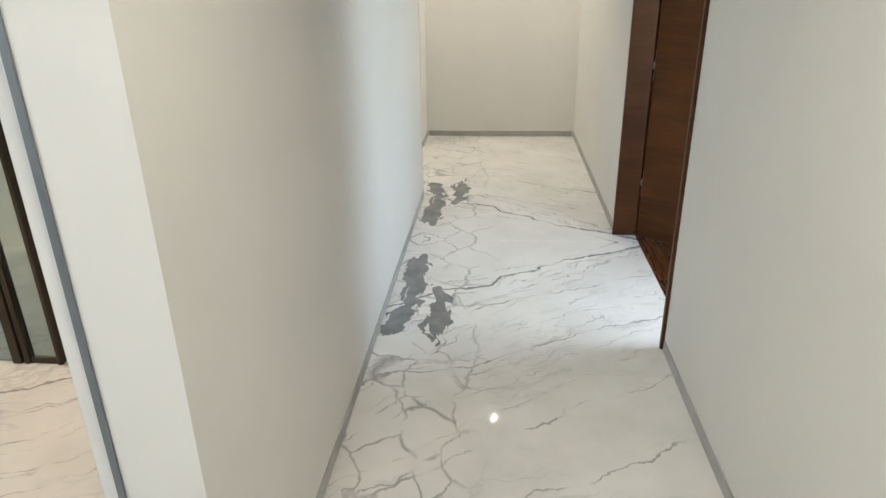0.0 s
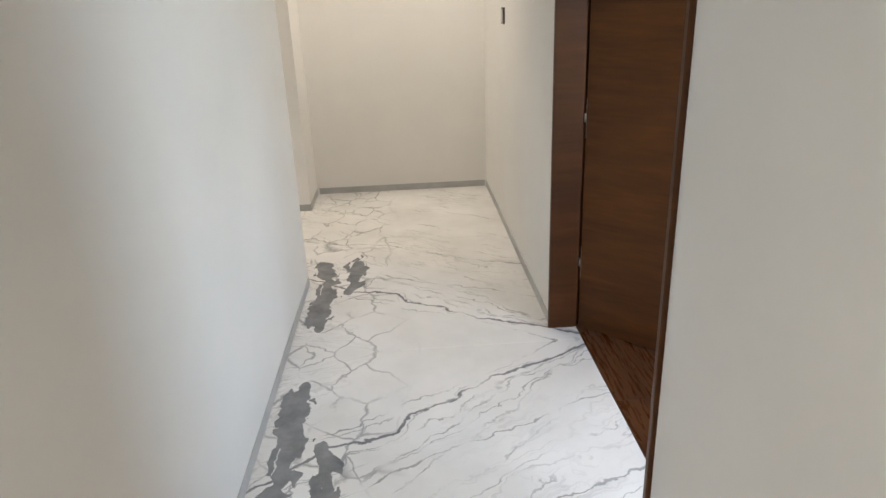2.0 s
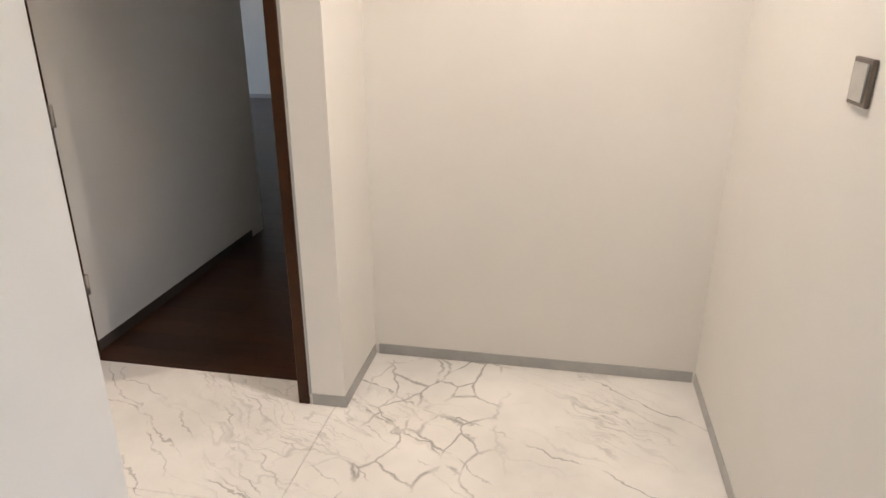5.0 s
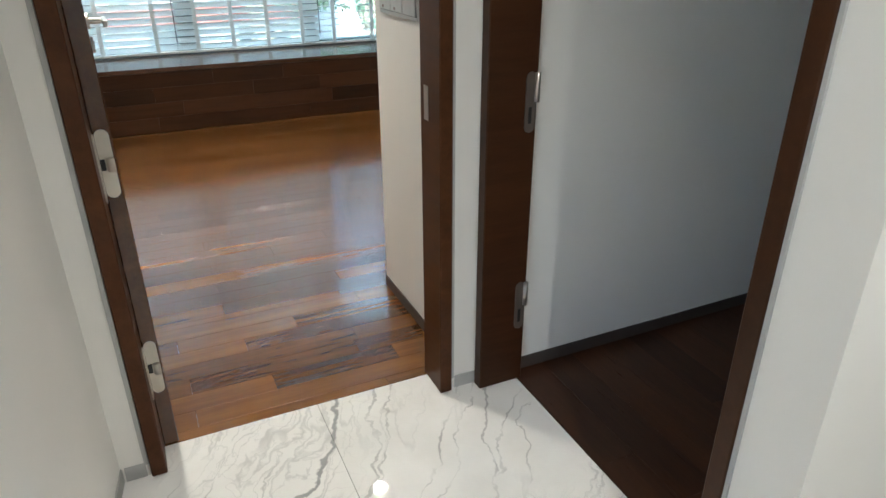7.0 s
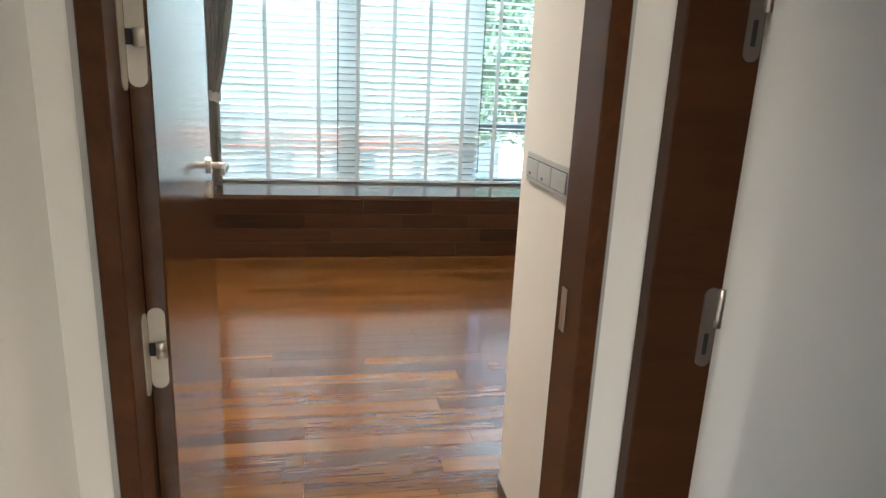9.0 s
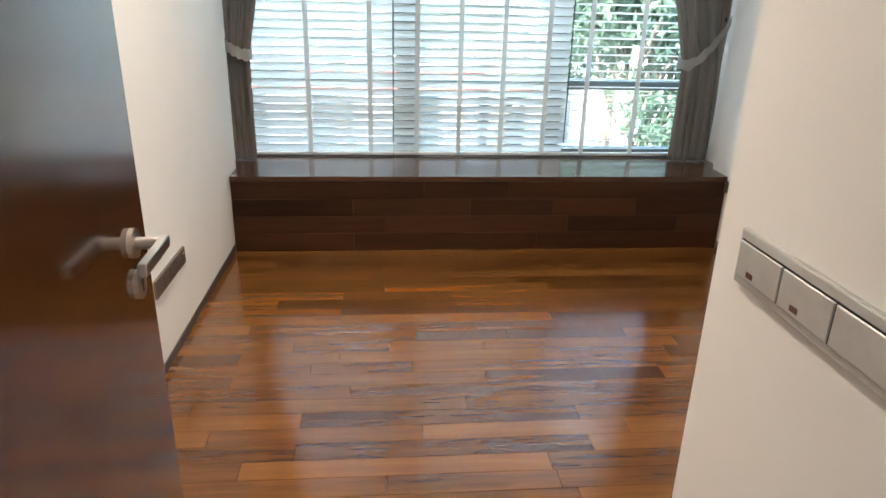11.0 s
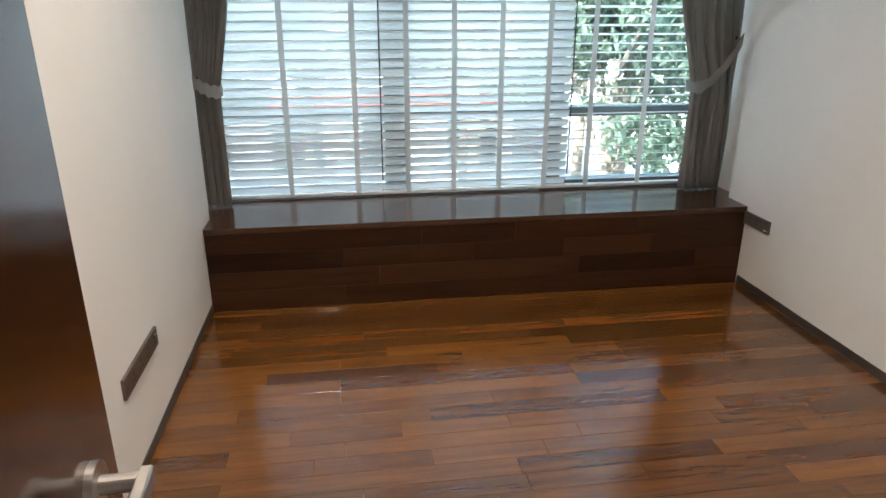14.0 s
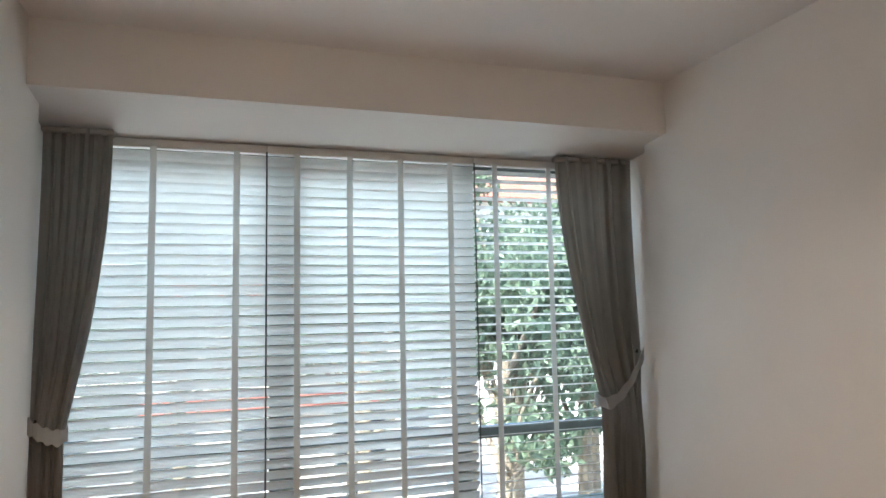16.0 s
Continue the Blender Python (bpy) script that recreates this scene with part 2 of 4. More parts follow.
def leafy(name, lo, hi):
    m, t, b = nt(name)
    rnd = t.nodes.new("ShaderNodeNewGeometry").outputs["Random Per Island"]
    t.links.new(ramp(t, rnd, [(0.1, lo), (0.9, hi)]), b.inputs["Base Color"])
    b.inputs["Roughness"].default_value = 0.45
    tr = t.nodes.new("ShaderNodeBsdfTranslucent")
    tr.inputs[0].default_value = (*hi, 1)
    mx = t.nodes.new("ShaderNodeMixShader")
    mx.inputs[0].default_value = 0.4
    t.links.new(b.outputs[0], mx.inputs[1])
    t.links.new(tr.outputs[0], mx.inputs[2])
    t.links.new(mx.outputs[0], t.nodes["Material Output"].inputs[0])
    return m


M_WALL = plain("white_paint", (0.78, 0.765, 0.73), 0.6, vary=0.025, scale=1.6, grain=0.10, fine=260)
M_CEIL = plain("ceiling_paint", (0.80, 0.79, 0.77), 0.7, vary=0.02, scale=1.2, grain=0.05)
M_MARBLE = marble()
M_SKIRT = plain("grey_skirting_metal", (0.42, 0.42, 0.41), 0.42, 0.0, 0.1, 8)
M_SKIRT_DARK = plain("dark_skirting", (0.075, 0.062, 0.055), 0.4, 0.1, 0.15, 8)
M_FLOOR = wood("teak_boards", (0.038, 0.0132, 0.0023), (0.195, 0.077, 0.0130), 0.22, "y", 0.34, 16.0, 1.0, spec=0.3)
M_FLOOR_DARK = wood("dark_boards", (0.018, 0.007, 0.004), (0.075, 0.031, 0.014), 0.30, "x", 0.3, 14.0, spec=0.3)
M_FLOOR_MID = wood("brown_boards", (0.030, 0.010, 0.004), (0.12, 0.046, 0.017), 0.28, "y", 0.3, 14.0)
M_DOOR = wood("walnut_veneer", (0.026, 0.009, 0.0035), (0.125, 0.046, 0.011), 0.48, "x", 0.06, 9.0, spec=0.18)
M_DOOR_GLOSS = wood("glossy_walnut", (0.026, 0.009, 0.0035), (0.105, 0.040, 0.013), 0.16, "x", 0.06, 9.0, 0.8)
M_FRAME = wood("walnut_frame", (0.034, 0.012, 0.005), (0.105, 0.039, 0.013), 0.40, "x", 0.06, 9.0, spec=0.2)
M_BENCH = wood("stained_bench_boards", (0.014, 0.0058, 0.0026), (0.060, 0.0235, 0.0095), 0.34, "y", 0.40, 14.0, spec=0.25)
M_BENCH_TOP = wood("stained_bench_top", (0.035, 0.016, 0.010), (0.085, 0.040, 0.022), 0.18, "y", 0.0, 14.0, 0.3)
M_STEEL = plain("satin_nickel", (0.50, 0.47, 0.43), 0.30, 1.0, 0.06, 20, 0.02)
M_HINGE = plain("champagne_hinge", (0.56, 0.52, 0.45), 0.42, 0.55, 0.05, 20, 0.02)
M_BLACK = plain("black_plastic", (0.012, 0.012, 0.013), 0.4, 0, 0.1, 20, 0.02)
M_BRONZE = plain("bronze_plate", (0.155, 0.130, 0.112), 0.38, 0.5, 0.08, 20, 0.02)
M_BRONZE_DARK = plain("dark_bronze_frame", (0.060, 0.045, 0.030), 0.35, 0.7, 0.1, 12, 0.02)
M_SWITCH = plain("brushed_silver", (0.50, 0.50, 0.48), 0.30, 0.35, 0.05, 30, 0.02)
M_WHITE = plain("white_print", (0.75, 0.75, 0.73), 0.5, 0, 0.02, 20, 0)
M_SLAT = translucent("white_slat", (0.84, 0.86, 0.85), 0.55)
M_TAPE = translucent("white_tape", (0.84, 0.85, 0.84), 0.6)
M_RAIL = plain("pale_rail", (0.66, 0.67, 0.65), 0.4, 0, 0.03, 10, 0.02)
M_CORD = plain("dark_cord", (0.06, 0.07, 0.07), 0.6, 0, 0.05, 20, 0)
M_ALU = plain("green_grey_aluminium", (0.17, 0.20, 0.195), 0.42, 0.3, 0.05, 8, 0.02)
M_CURTAIN = translucent("taupe_curtain", (0.42, 0.395, 0.36), 0.14)
M_TIE = fabric("taupe_tieback", (0.52, 0.51, 0.48), (0.64, 0.63, 0.60))
M_PANE = glass("window_glass", (0.86, 0.97, 0.95))
M_TRIM = plain("grey_corner_trim", (0.17, 0.19, 0.21), 0.4, 0.4, 0.05, 10, 0.02)
M_LAMP = emitter("warm_lamp_glass", (1.0, 0.85, 0.66), 2.5)
M_DRY = plain("pale_paving", (0.62, 0.60, 0.56), 0.85, 0, 0.15, 0.9, 0.3, 30)
M_RED = plain("red_brick_render", (0.42, 0.115, 0.085), 0.8, 0, 0.18, 1.4, 0.2, 40)
M_RENDER = plain("pale_render", (0.68, 0.67, 0.63), 0.8, 0, 0.1, 0.8, 0.2, 40)
M_ROOF = plain("clay_roof", (0.30, 0.12, 0.08), 0.8, 0, 0.2, 2.0, 0.3, 30)
M_DARKPANE = plain("dark_window_pane", (0.02, 0.035, 0.05), 0.08, 0, 0.1, 2, 0)
M_TEAL = plain("blue_green_glazing", (0.03, 0.11, 0.15), 0.1, 0, 0.2, 0.6, 0)
M_BARK = plain("bark", (0.24, 0.20, 0.15), 0.85, 0, 0.3, 7, 0.6, 40)
M_LEAF = leafy("leaves", (0.05, 0.09, 0.065), (0.21, 0.28, 0.19))
M_HEDGE = leafy("hedge_leaves", (0.07, 0.10, 0.05), (0.22, 0.27, 0.14))

# ---- building helpers ----


def mesh_from(name, bm, material):
    me = bpy.data.meshes.new(name)
    bm.normal_update()
    bm.to_mesh(me)
    bm.free()
    me.materials.append(material)
    return me


def bx(bm, x0, y0, z0, x1, y1, z1, bevel=0.0, seg=2):
    """Adds a box; bevel rounds its edges."""
    r = bmesh.ops.create_cube(bm, size=1.0)
    vs = r["verts"]
    for v in vs:
        v.co = Vector(((x0 + x1) / 2 + v.co.x * (x1 - x0), (y0 + y1) / 2 + v.co.y * (y1 - y0), (z0 + z1) / 2 + v.co.z * (z1 - z0)))
    if bevel:
        es = list({e for v in vs for e in v.link_edges})
        bmesh.ops.bevel(bm, geom=es, offset=bevel, segments=seg, affect="EDGES", profile=0.5)
    return bm


def cyl(bm, a, b, r0, r1=None, n=20):
    """Adds a closed cylinder or cone from a to b."""
    a, b = Vector(a), Vector(b)
    m = Matrix.Translation((a + b) / 2) @ (b - a).to_track_quat("Z", "Y").to_matrix().to_4x4()
    bmesh.ops.create_cone(bm, cap_ends=True, segments=n, radius1=r0, radius2=r0 if r1 is None else r1, depth=(b - a).length, matrix=m)
    return bm


def prism(bm, pts, z0, z1):
    lo = [bm.verts.new((x, y, z0)) for x, y in pts]
    hi = [bm.verts.new((x, y, z1)) for x, y in pts]
    n = len(pts)
    bm.faces.new(list(reversed(lo)))
    bm.faces.new(hi)
    for i in range(n):
        bm.faces.new((lo[i], lo[(i + 1) % n], hi[(i + 1) % n], hi[i]))
    bmesh.ops.recalc_face_normals(bm, faces=bm.faces[:])
    return bm


def base(name, x, y, z, turn=0.0):
    """An Empty at the foot of a thing."""
    ob = new(name)
    ob.empty_display_size = 0.1
    ob.matrix_world = pose(x, y, z, 0, 0, turn)
    return ob


def part(name, bm, material, parent, label="", smooth=False):
    """One mesh under a thing or part, in that thing's own space."""
    ob = new(name, mesh_from(name, bm, material))
    if smooth:
        for p in ob.data.polygons:
            p.use_smooth = True
    ob.parent = parent
    if label:
        tagged(ob, label)
    return ob


def setting(name, bm, material, label="", category="wall"):
    ob = new(name, mesh_from(name, bm, material))
    return tagged(ob, label, category, kind="structure")


def wall(name, boxes, label="smooth white painted plaster wall", material=None):
    bm = bmesh.new()
    for b in boxes:
        bx(bm, *b)
    return setting(name, bm, material or M_WALL, label)

# ---- the large structure ----
H1, H2, DOOR = 2.6, 3.02, 2.12
W_X, E_X = -0.565, 0.585
WEST, BLOCK = -1.89, -2.685

wall("wall_passage_west", [(-0.713, 0.54, 0, W_X, 3.6, H1)])
bm = bmesh.new()
prism(bm, [(W_X, 3.86), (WEST, 4.05), (-2.0, 4.05), (-2.0, 3.6), (W_X, 3.6)], 0, H1)
setting("wall_lobby_south", bm, M_WALL, "smooth white painted plaster wall")
wall("wall_passage_east_1", [(E_X, -2.3, 0, 0.695, 2.005, H1)])
wall("wall_passage_east_2", [(E_X, 3.252, 0, 0.695, 5.592, H1)])
wall("wall_passage_east_head", [(E_X, 2.005, DOOR, 0.695, 3.252, H1)])
wall("wall_passage_end", [(-0.716, 5.592, 0, 0.735, 5.75, H1)])
wall("wall_passage_nib", [(-0.877, 5.18, 0, -0.716, 5.75, H1)], "white plaster nib beside a door frame")
wall("wall_lobby_nib", [(-2.0, 4.05, 0, WEST, 4.125, H1)], "narrow white plaster nib beside a door frame")
wall("wall_lobby_west_head", [(-2.0, 4.125, DOOR, WEST, 5.085, H1)])
wall("wall_lobby_pier", [(-2.0, 5.085, 0, WEST, 5.148, H1)], "narrow white plaster pier between two doorways")
wall("wall_block", [(BLOCK, 5.148, 0, WEST, 6.855, H2)], "white plaster block between two rooms")
wall("wall_suite_head", [(WEST, 5.18, DOOR, -0.877, 5.33, H1)])
wall("wall_bedroom_south", [(-5.99, 3.5, 0, -2.0, 3.653, H2)])
wall("wall_bedroom_south_reveal", [(-6.6, 3.5, 0, -5.99, 3.6, H2)])
wall("wall_bedroom_north", [(-5.99, 6.855, 0, WEST, 7.02, H2)])
wall("wall_bedroom_north_reveal", [(-6.6, 6.935, 0, -5.99, 7.05, H2)])
wall("wall_bedroom_east", [(-2.0, 3.653, H1, -1.9, 5.148, H2)])
wall("wall_bay_below", [(-6.6, 3.6, -3.4, -6.47, 6.935, 0.462)], "outer wall under the bay window")
bm = bmesh.new()
for y0, y1, x0, x1 in ((3.6, 6.935, -6.6, -5.9902), (3.6535, 6.8545, -5.99, -5.78)):
    zs = [2.643 + (x + 6.5) * 0.108 for x in (x0, x1)]
    pr = [(x0, zs[0]), (x1, zs[1]), (x1, H2), (x0, H2)]
    lo = [bm.verts.new((x, y0, zz)) for x, zz in pr]
    hi = [bm.verts.new((x, y1, zz)) for x, zz in pr]
    bm.faces.new(lo)
    bm.faces.new(list(reversed(hi)))
    for i in range(4):
        bm.faces.new((lo[i], lo[(i + 1) % 4], hi[(i + 1) % 4], hi[i]))
bmesh.ops.recalc_face_normals(bm, faces=bm.faces[:])
setting("beam_bay", bm, M_WALL, "white plaster beam over the bay window", "beam")

# rooms beyond, plain walls that close them
wall("wall_suite_east", [(-0.965, 5.75, 0, -0.80, 9.55, H1)])
wall("wall_suite_inner", [(-2.80, 9.55, 0, -0.80, 9.70, H1)])
wall("wall_suite_north", [(-6.6, 12.6, 0, -2.80, 12.75, H1)])
wall("wall_suite_inner_side", [(-2.80, 9.70, 0, -2.65, 12.6, H1)])
wall("wall_suite_west_1", [(-6.6, 7.05, 0, -6.45, 9.3, H1)])
wall("wall_suite_west_2", [(-6.6, 10.6, 0, -6.45, 12.6, H1)])
wall("wall_suite_west_sill", [(-6.6, 9.3, 0, -6.45, 10.6, 0.7)])
wall("wall_suite_west_head", [(-6.6, 9.3, 2.45, -6.45, 10.6, H1)])
wall("wall_study_south_1", [(0.735, 1.2, 0, 1.5, 1.35, H1)])
wall("wall_study_south_2", [(3.0, 1.2, 0, 3.6, 1.35, H1)])
wall("wall_study_south_sill", [(1.5, 1.2, 0, 3.0, 1.35, 0.75)])
wall("wall_study_south_head", [(1.5, 1.2, 2.2, 3.0, 1.35, H1)])
wall("wall_study_north", [(0.735, 4.8, 0, 3.6, 4.95, H1)])
wall("wall_study_east_1", [(3.45, 1.35, 0, 3.6, 1.45, H1)])
wall("wall_study_east_2", [(3.45, 3.05, 0, 3.6, 4.8, H1)])
wall("wall_study_east_sill", [(3.45, 1.45, 0, 3.6, 3.05, 0.75)])
wall("wall_study_east_head", [(3.45, 1.45, 2.45, 3.6, 3.05, H1)])
wall("wall_landing_north", [(-4.2, 3.3, 0, -0.713, 3.45, H1)])
wall("wall_landing_west", [(-4.35, -2.3, 0, -4.2, 3.45, H1)])
wall("wall_landing_south", [(-4.35, -2.45, 0, 0.735, -2.3, H1)])

for nm, b in (("ceiling_passage", (-4.35, -2.45, H1, 0.735, 3.6, H1 + 0.1)), ("ceiling_lobby", (-1.9, 3.6, H1, 0.735, 5.75, H1 + 0.1)),
              ("ceiling_bedroom", (-6.6, 3.5, H2, -1.89, 7.05, H2 + 0.1)), ("ceiling_suite_1", (WEST, 5.75, H1, -0.80, 7.05, H1 + 0.1)),
              ("ceiling_suite_2", (-6.6, 7.05, H1, -0.80, 12.75, H1 + 0.1)), ("ceiling_study", (0.735, 1.2, H1, 3.6, 4.95, H1 + 0.1))):
    setting(nm, bx(bmesh.new(), *b), M_CEIL, "flat white painted ceiling", "ceiling")

# grey recessed skirtings, one run a piece
SK = 0.048


def skirt(name, x0, y0, x1, y1, side, material=M_SKIRT, label="thin grey metal skirting strip", h=SK):
    """A strip along a wall from one end to the other; side: which way it stands out (+1 left of the run)."""
    a, b = Vector((x0, y0, 0)), Vector((x1, y1, 0))
    u = (b - a).normalized()
    n = Vector((-u.y, u.x, 0)) * 0.004 * side
    bm = bmesh.new()
    prism(bm, [(p.x, p.y) for p in (a, b, b + n, a + n)], 0.0012, h)
    return setting(name, bm, material, label, "skirting")


skirt("baseboard_passage_west", W_X, 0.54, W_X, 3.86, -1)
skirt("baseboard_passage_east_1", E_X, -2.2, E_X, 2.0, 1)
skirt("baseboard_passage_east_2", E_X, 3.262, E_X, 5.58, 1)
skirt("baseboard_passage_end", -0.70, 5.592, 0.575, 5.592, -1)
skirt("baseboard_nib_side", -0.716, 5.18, -0.716, 5.584, -1)
skirt("baseboard_nib_front", -0.842, 5.18, -0.712, 5.18, -1)
skirt("baseboard_lobby_south", W_X, 3.86, WEST, 4.05, -1)
skirt("baseboard_lobby_nib", WEST, 4.06, WEST, 4.116, -1)
skirt("baseboard_lobby_pier", WEST, 5.10, WEST, 5.176, -1)
DSK = "dark brown recessed skirting strip"
skirt("baseboard_bedroom_south", -5.765, 3.653, -2.0, 3.653, 1, M_SKIRT_DARK, DSK, 0.05)
skirt("baseboard_bedroom_north", -5.765, 6.855, BLOCK, 6.855, -1, M_SKIRT_DARK, DSK, 0.05)
skirt("baseboard_switch_wall", BLOCK, 5.148, -2.02, 5.148, -1, M_SKIRT_DARK, DSK, 0.05)
skirt("baseboard_block_west", BLOCK, 5.148, BLOCK, 6.88, 1, M_SKIRT_DARK, DSK, 0.05)
skirt("baseboard_suite_west", WEST, 5.34, WEST, 6.855, -1, M_SKIRT_DARK, DSK, 0.05)
skirt("baseboard_suite_inner", -2.80, 9.55, -0.97, 9.55, -1, M_SKIRT_DARK, DSK, 0.06)
skirt("baseboard_suite_north", -6.4, 12.6, -2.82, 12.6, -1, M_SKIRT, "grey skirting strip", 0.06)

# solid floors under the boards and slabs
setting("floor_subfloor", bx(bmesh.new(), -6.45, -2.45, -0.25, 3.6, 12.75, -0.022), plain("grey_screed", (0.3, 0.29, 0.28), 0.8), "grey screed under the floor finish", "floor")

# bay bench
bench = tagged(base("bay_bench", -5.775, 5.27, 0), "dark-stained wooden bay window bench across the whole window wall", "bench")
bm = bx(bmesh.new(), -0.690, -1.65, 0, -0.016, 1.65, 0.462)
part("body", bm, M_BENCH, bench)
bm = bmesh.new()
prism(bm, [(0.004, -1.614), (0.004, 1.583), (-0.214, 1.583), (-0.214, 1.663), (-0.690, 1.663), (-0.690, -1.667), (-0.214, -1.667), (-0.214, -1.614)], 0.4635, 0.495)
part("seat_top", bm, M_BENCH_TOP, bench, "glossy dark wooden bench top")

# bay window
window = tagged(base("window_1", -6.47, 5.285, 0.462), "wide bay window in green-grey aluminium frames", "window", kind="structure")


def wpart(name, y0, z0, y1, z1, d0=-0.08, d1=0.0, m=M_ALU):
    return part(name, bx(bmesh.new(), d0, y0 - 5.285, z0 - 0.462, d1, y1 - 5.285, z1 - 0.462, 0.004, 1), m, window)


for y0, y1 in ((3.602, 3.67), (4.70, 4.83), (5.79, 5.885), (6.865, 6.933)):
    wpart("mullion", y0, 0.53, y1, 2.588)
wpart("sill", 3.602, 0.464, 6.933, 0.528, -0.10, 0.012)
wpart("head", 3.602, 2.590, 6.933, 2.643)
for y0, y1 in ((3.672, 4.698), (4.832, 5.788), (5.887, 6.863)):
    wpart("transom", y0, 0.954, y1, 1.018)
    for z0, z1 in ((0.53, 0.952), (1.02, 2.588)):
        pane = wpart("pane", y0, z0, y1, z1, -0.046, -0.040, M_PANE)
        pane.visible_shadow = False

# ---- doors ----


def jambs(name, x0, y0, x1, y1, run, label, thick=0.042):
    """A flush wooden lining round an opening in a wall that runs along 'run'; stands on the floor."""
    cx, cy = (x0 + x1) / 2, (y0 + y1) / 2
    fr = tagged(base(name, cx, cy, 0.001), label, "door frame", kind="structure")
    hx, hy = (x1 - x0) / 2, (y1 - y0) / 2
    if run == "y":
        part("jamb", bx(bmesh.new(), -hx, -hy, 0, hx, -hy + thick, DOOR - 0.045, 0.003, 1), M_FRAME, fr)
        part("jamb", bx(bmesh.new(), -hx, hy - thick, 0, hx, hy, DOOR - 0.045, 0.003, 1), M_FRAME, fr)
        part("head", bx(bmesh.new(), -hx, -hy, DOOR - 0.043, hx, hy, DOOR - 0.003, 0.003, 1), M_FRAME, fr)
    else:
        part("jamb", bx(bmesh.new(), -hx, -hy, 0, -hx + thick, hy, DOOR - 0.045, 0.003, 1), M_FRAME_X, fr)
        part("jamb", bx(bmesh.new(), hx - thick, -hy, 0, hx, hy, DOOR - 0.045, 0.003, 1), M_FRAME_X, fr)
        part("head", bx(bmesh.new(), -hx, -hy, DOOR - 0.043, hx, hy, DOOR - 0.003, 0.003, 1), M_FRAME_X, fr)
    return fr


# M_FRAME's walnut with cross grain, its colour darkened for the dim suite doorway
M_FRAME_X = wood("walnut_frame_cross_shaded", (0.020, 0.007, 0.003), (0.066, 0.025, 0.009), 0.40, "y", 0.06, 9.0, spec=0.2)
FRAME_LABEL = "dark walnut door frame set flush in white plaster"
jambs("door_frame_1", -2.012, 4.127, -1.874, 5.083, "y", FRAME_LABEL)
jambs("door_frame_2", -1.882, 5.172, -0.855, 5.335, "x", FRAME_LABEL)
fr3 = jambs("door_frame_3", 0.573, 2.008, 0.698, 3.249, "y", FRAME_LABEL, 0.022)
# added block behind the hinge slit that stops study light leaking through
part("rebate", bx(bmesh.new(), 0.061, 0.624, 0, 0.125, 0.67, DOOR - 0.003), M_FRAME, fr3)
# solid grey strips whose colour stands in for shadow gaps between frame and plaster
for nm, b in (("trim_lobby_pier", (-1.889, 5.085, 0.045, -1.8835, 5.094, DOOR)), ("trim_lobby_nib", (-1.889, 4.113, 0.045, -1.8835, 4.1255, DOOR)),
              ("trim_nib", (-0.853, 5.1735, 0.045, -0.845, 5.1795, DOOR))):
    setting(nm, bx(bmesh.new(), *b), M_SKIRT, "grey strip drawn for a shadow gap beside a door frame", "trim")


def pill(bm, x, y0, y1, z0, z1, d):
    """A plate with round ends in the plane x, thickness d."""
    r = (y1 - y0) / 2
    c = (y0 + y1) / 2
    pts = []
    for i in range(9):
        a = math.pi * i / 8
        pts.append((c + r * math.cos(a), z1 - r + r * math.sin(a)))
    for i in range(9):
        a = math.pi + math.pi * i / 8
        pts.append((c + r * math.cos(a), z0 + r + r * math.sin(a)))
    f = [bm.verts.new((x, y, z)) for y, z in pts]
    k = [bm.verts.new((x + d, y, z)) for y, z in pts]
    n = len(pts)
    bm.faces.new(f)
    bm.faces.new(list(reversed(k)))
    for i in range(n):
        bm.faces.new((f[i], f[(i + 1) % n], k[(i + 1) % n], k[i]))
    bmesh.ops.recalc_face_normals(bm, faces=bm.faces[:])
    return bm


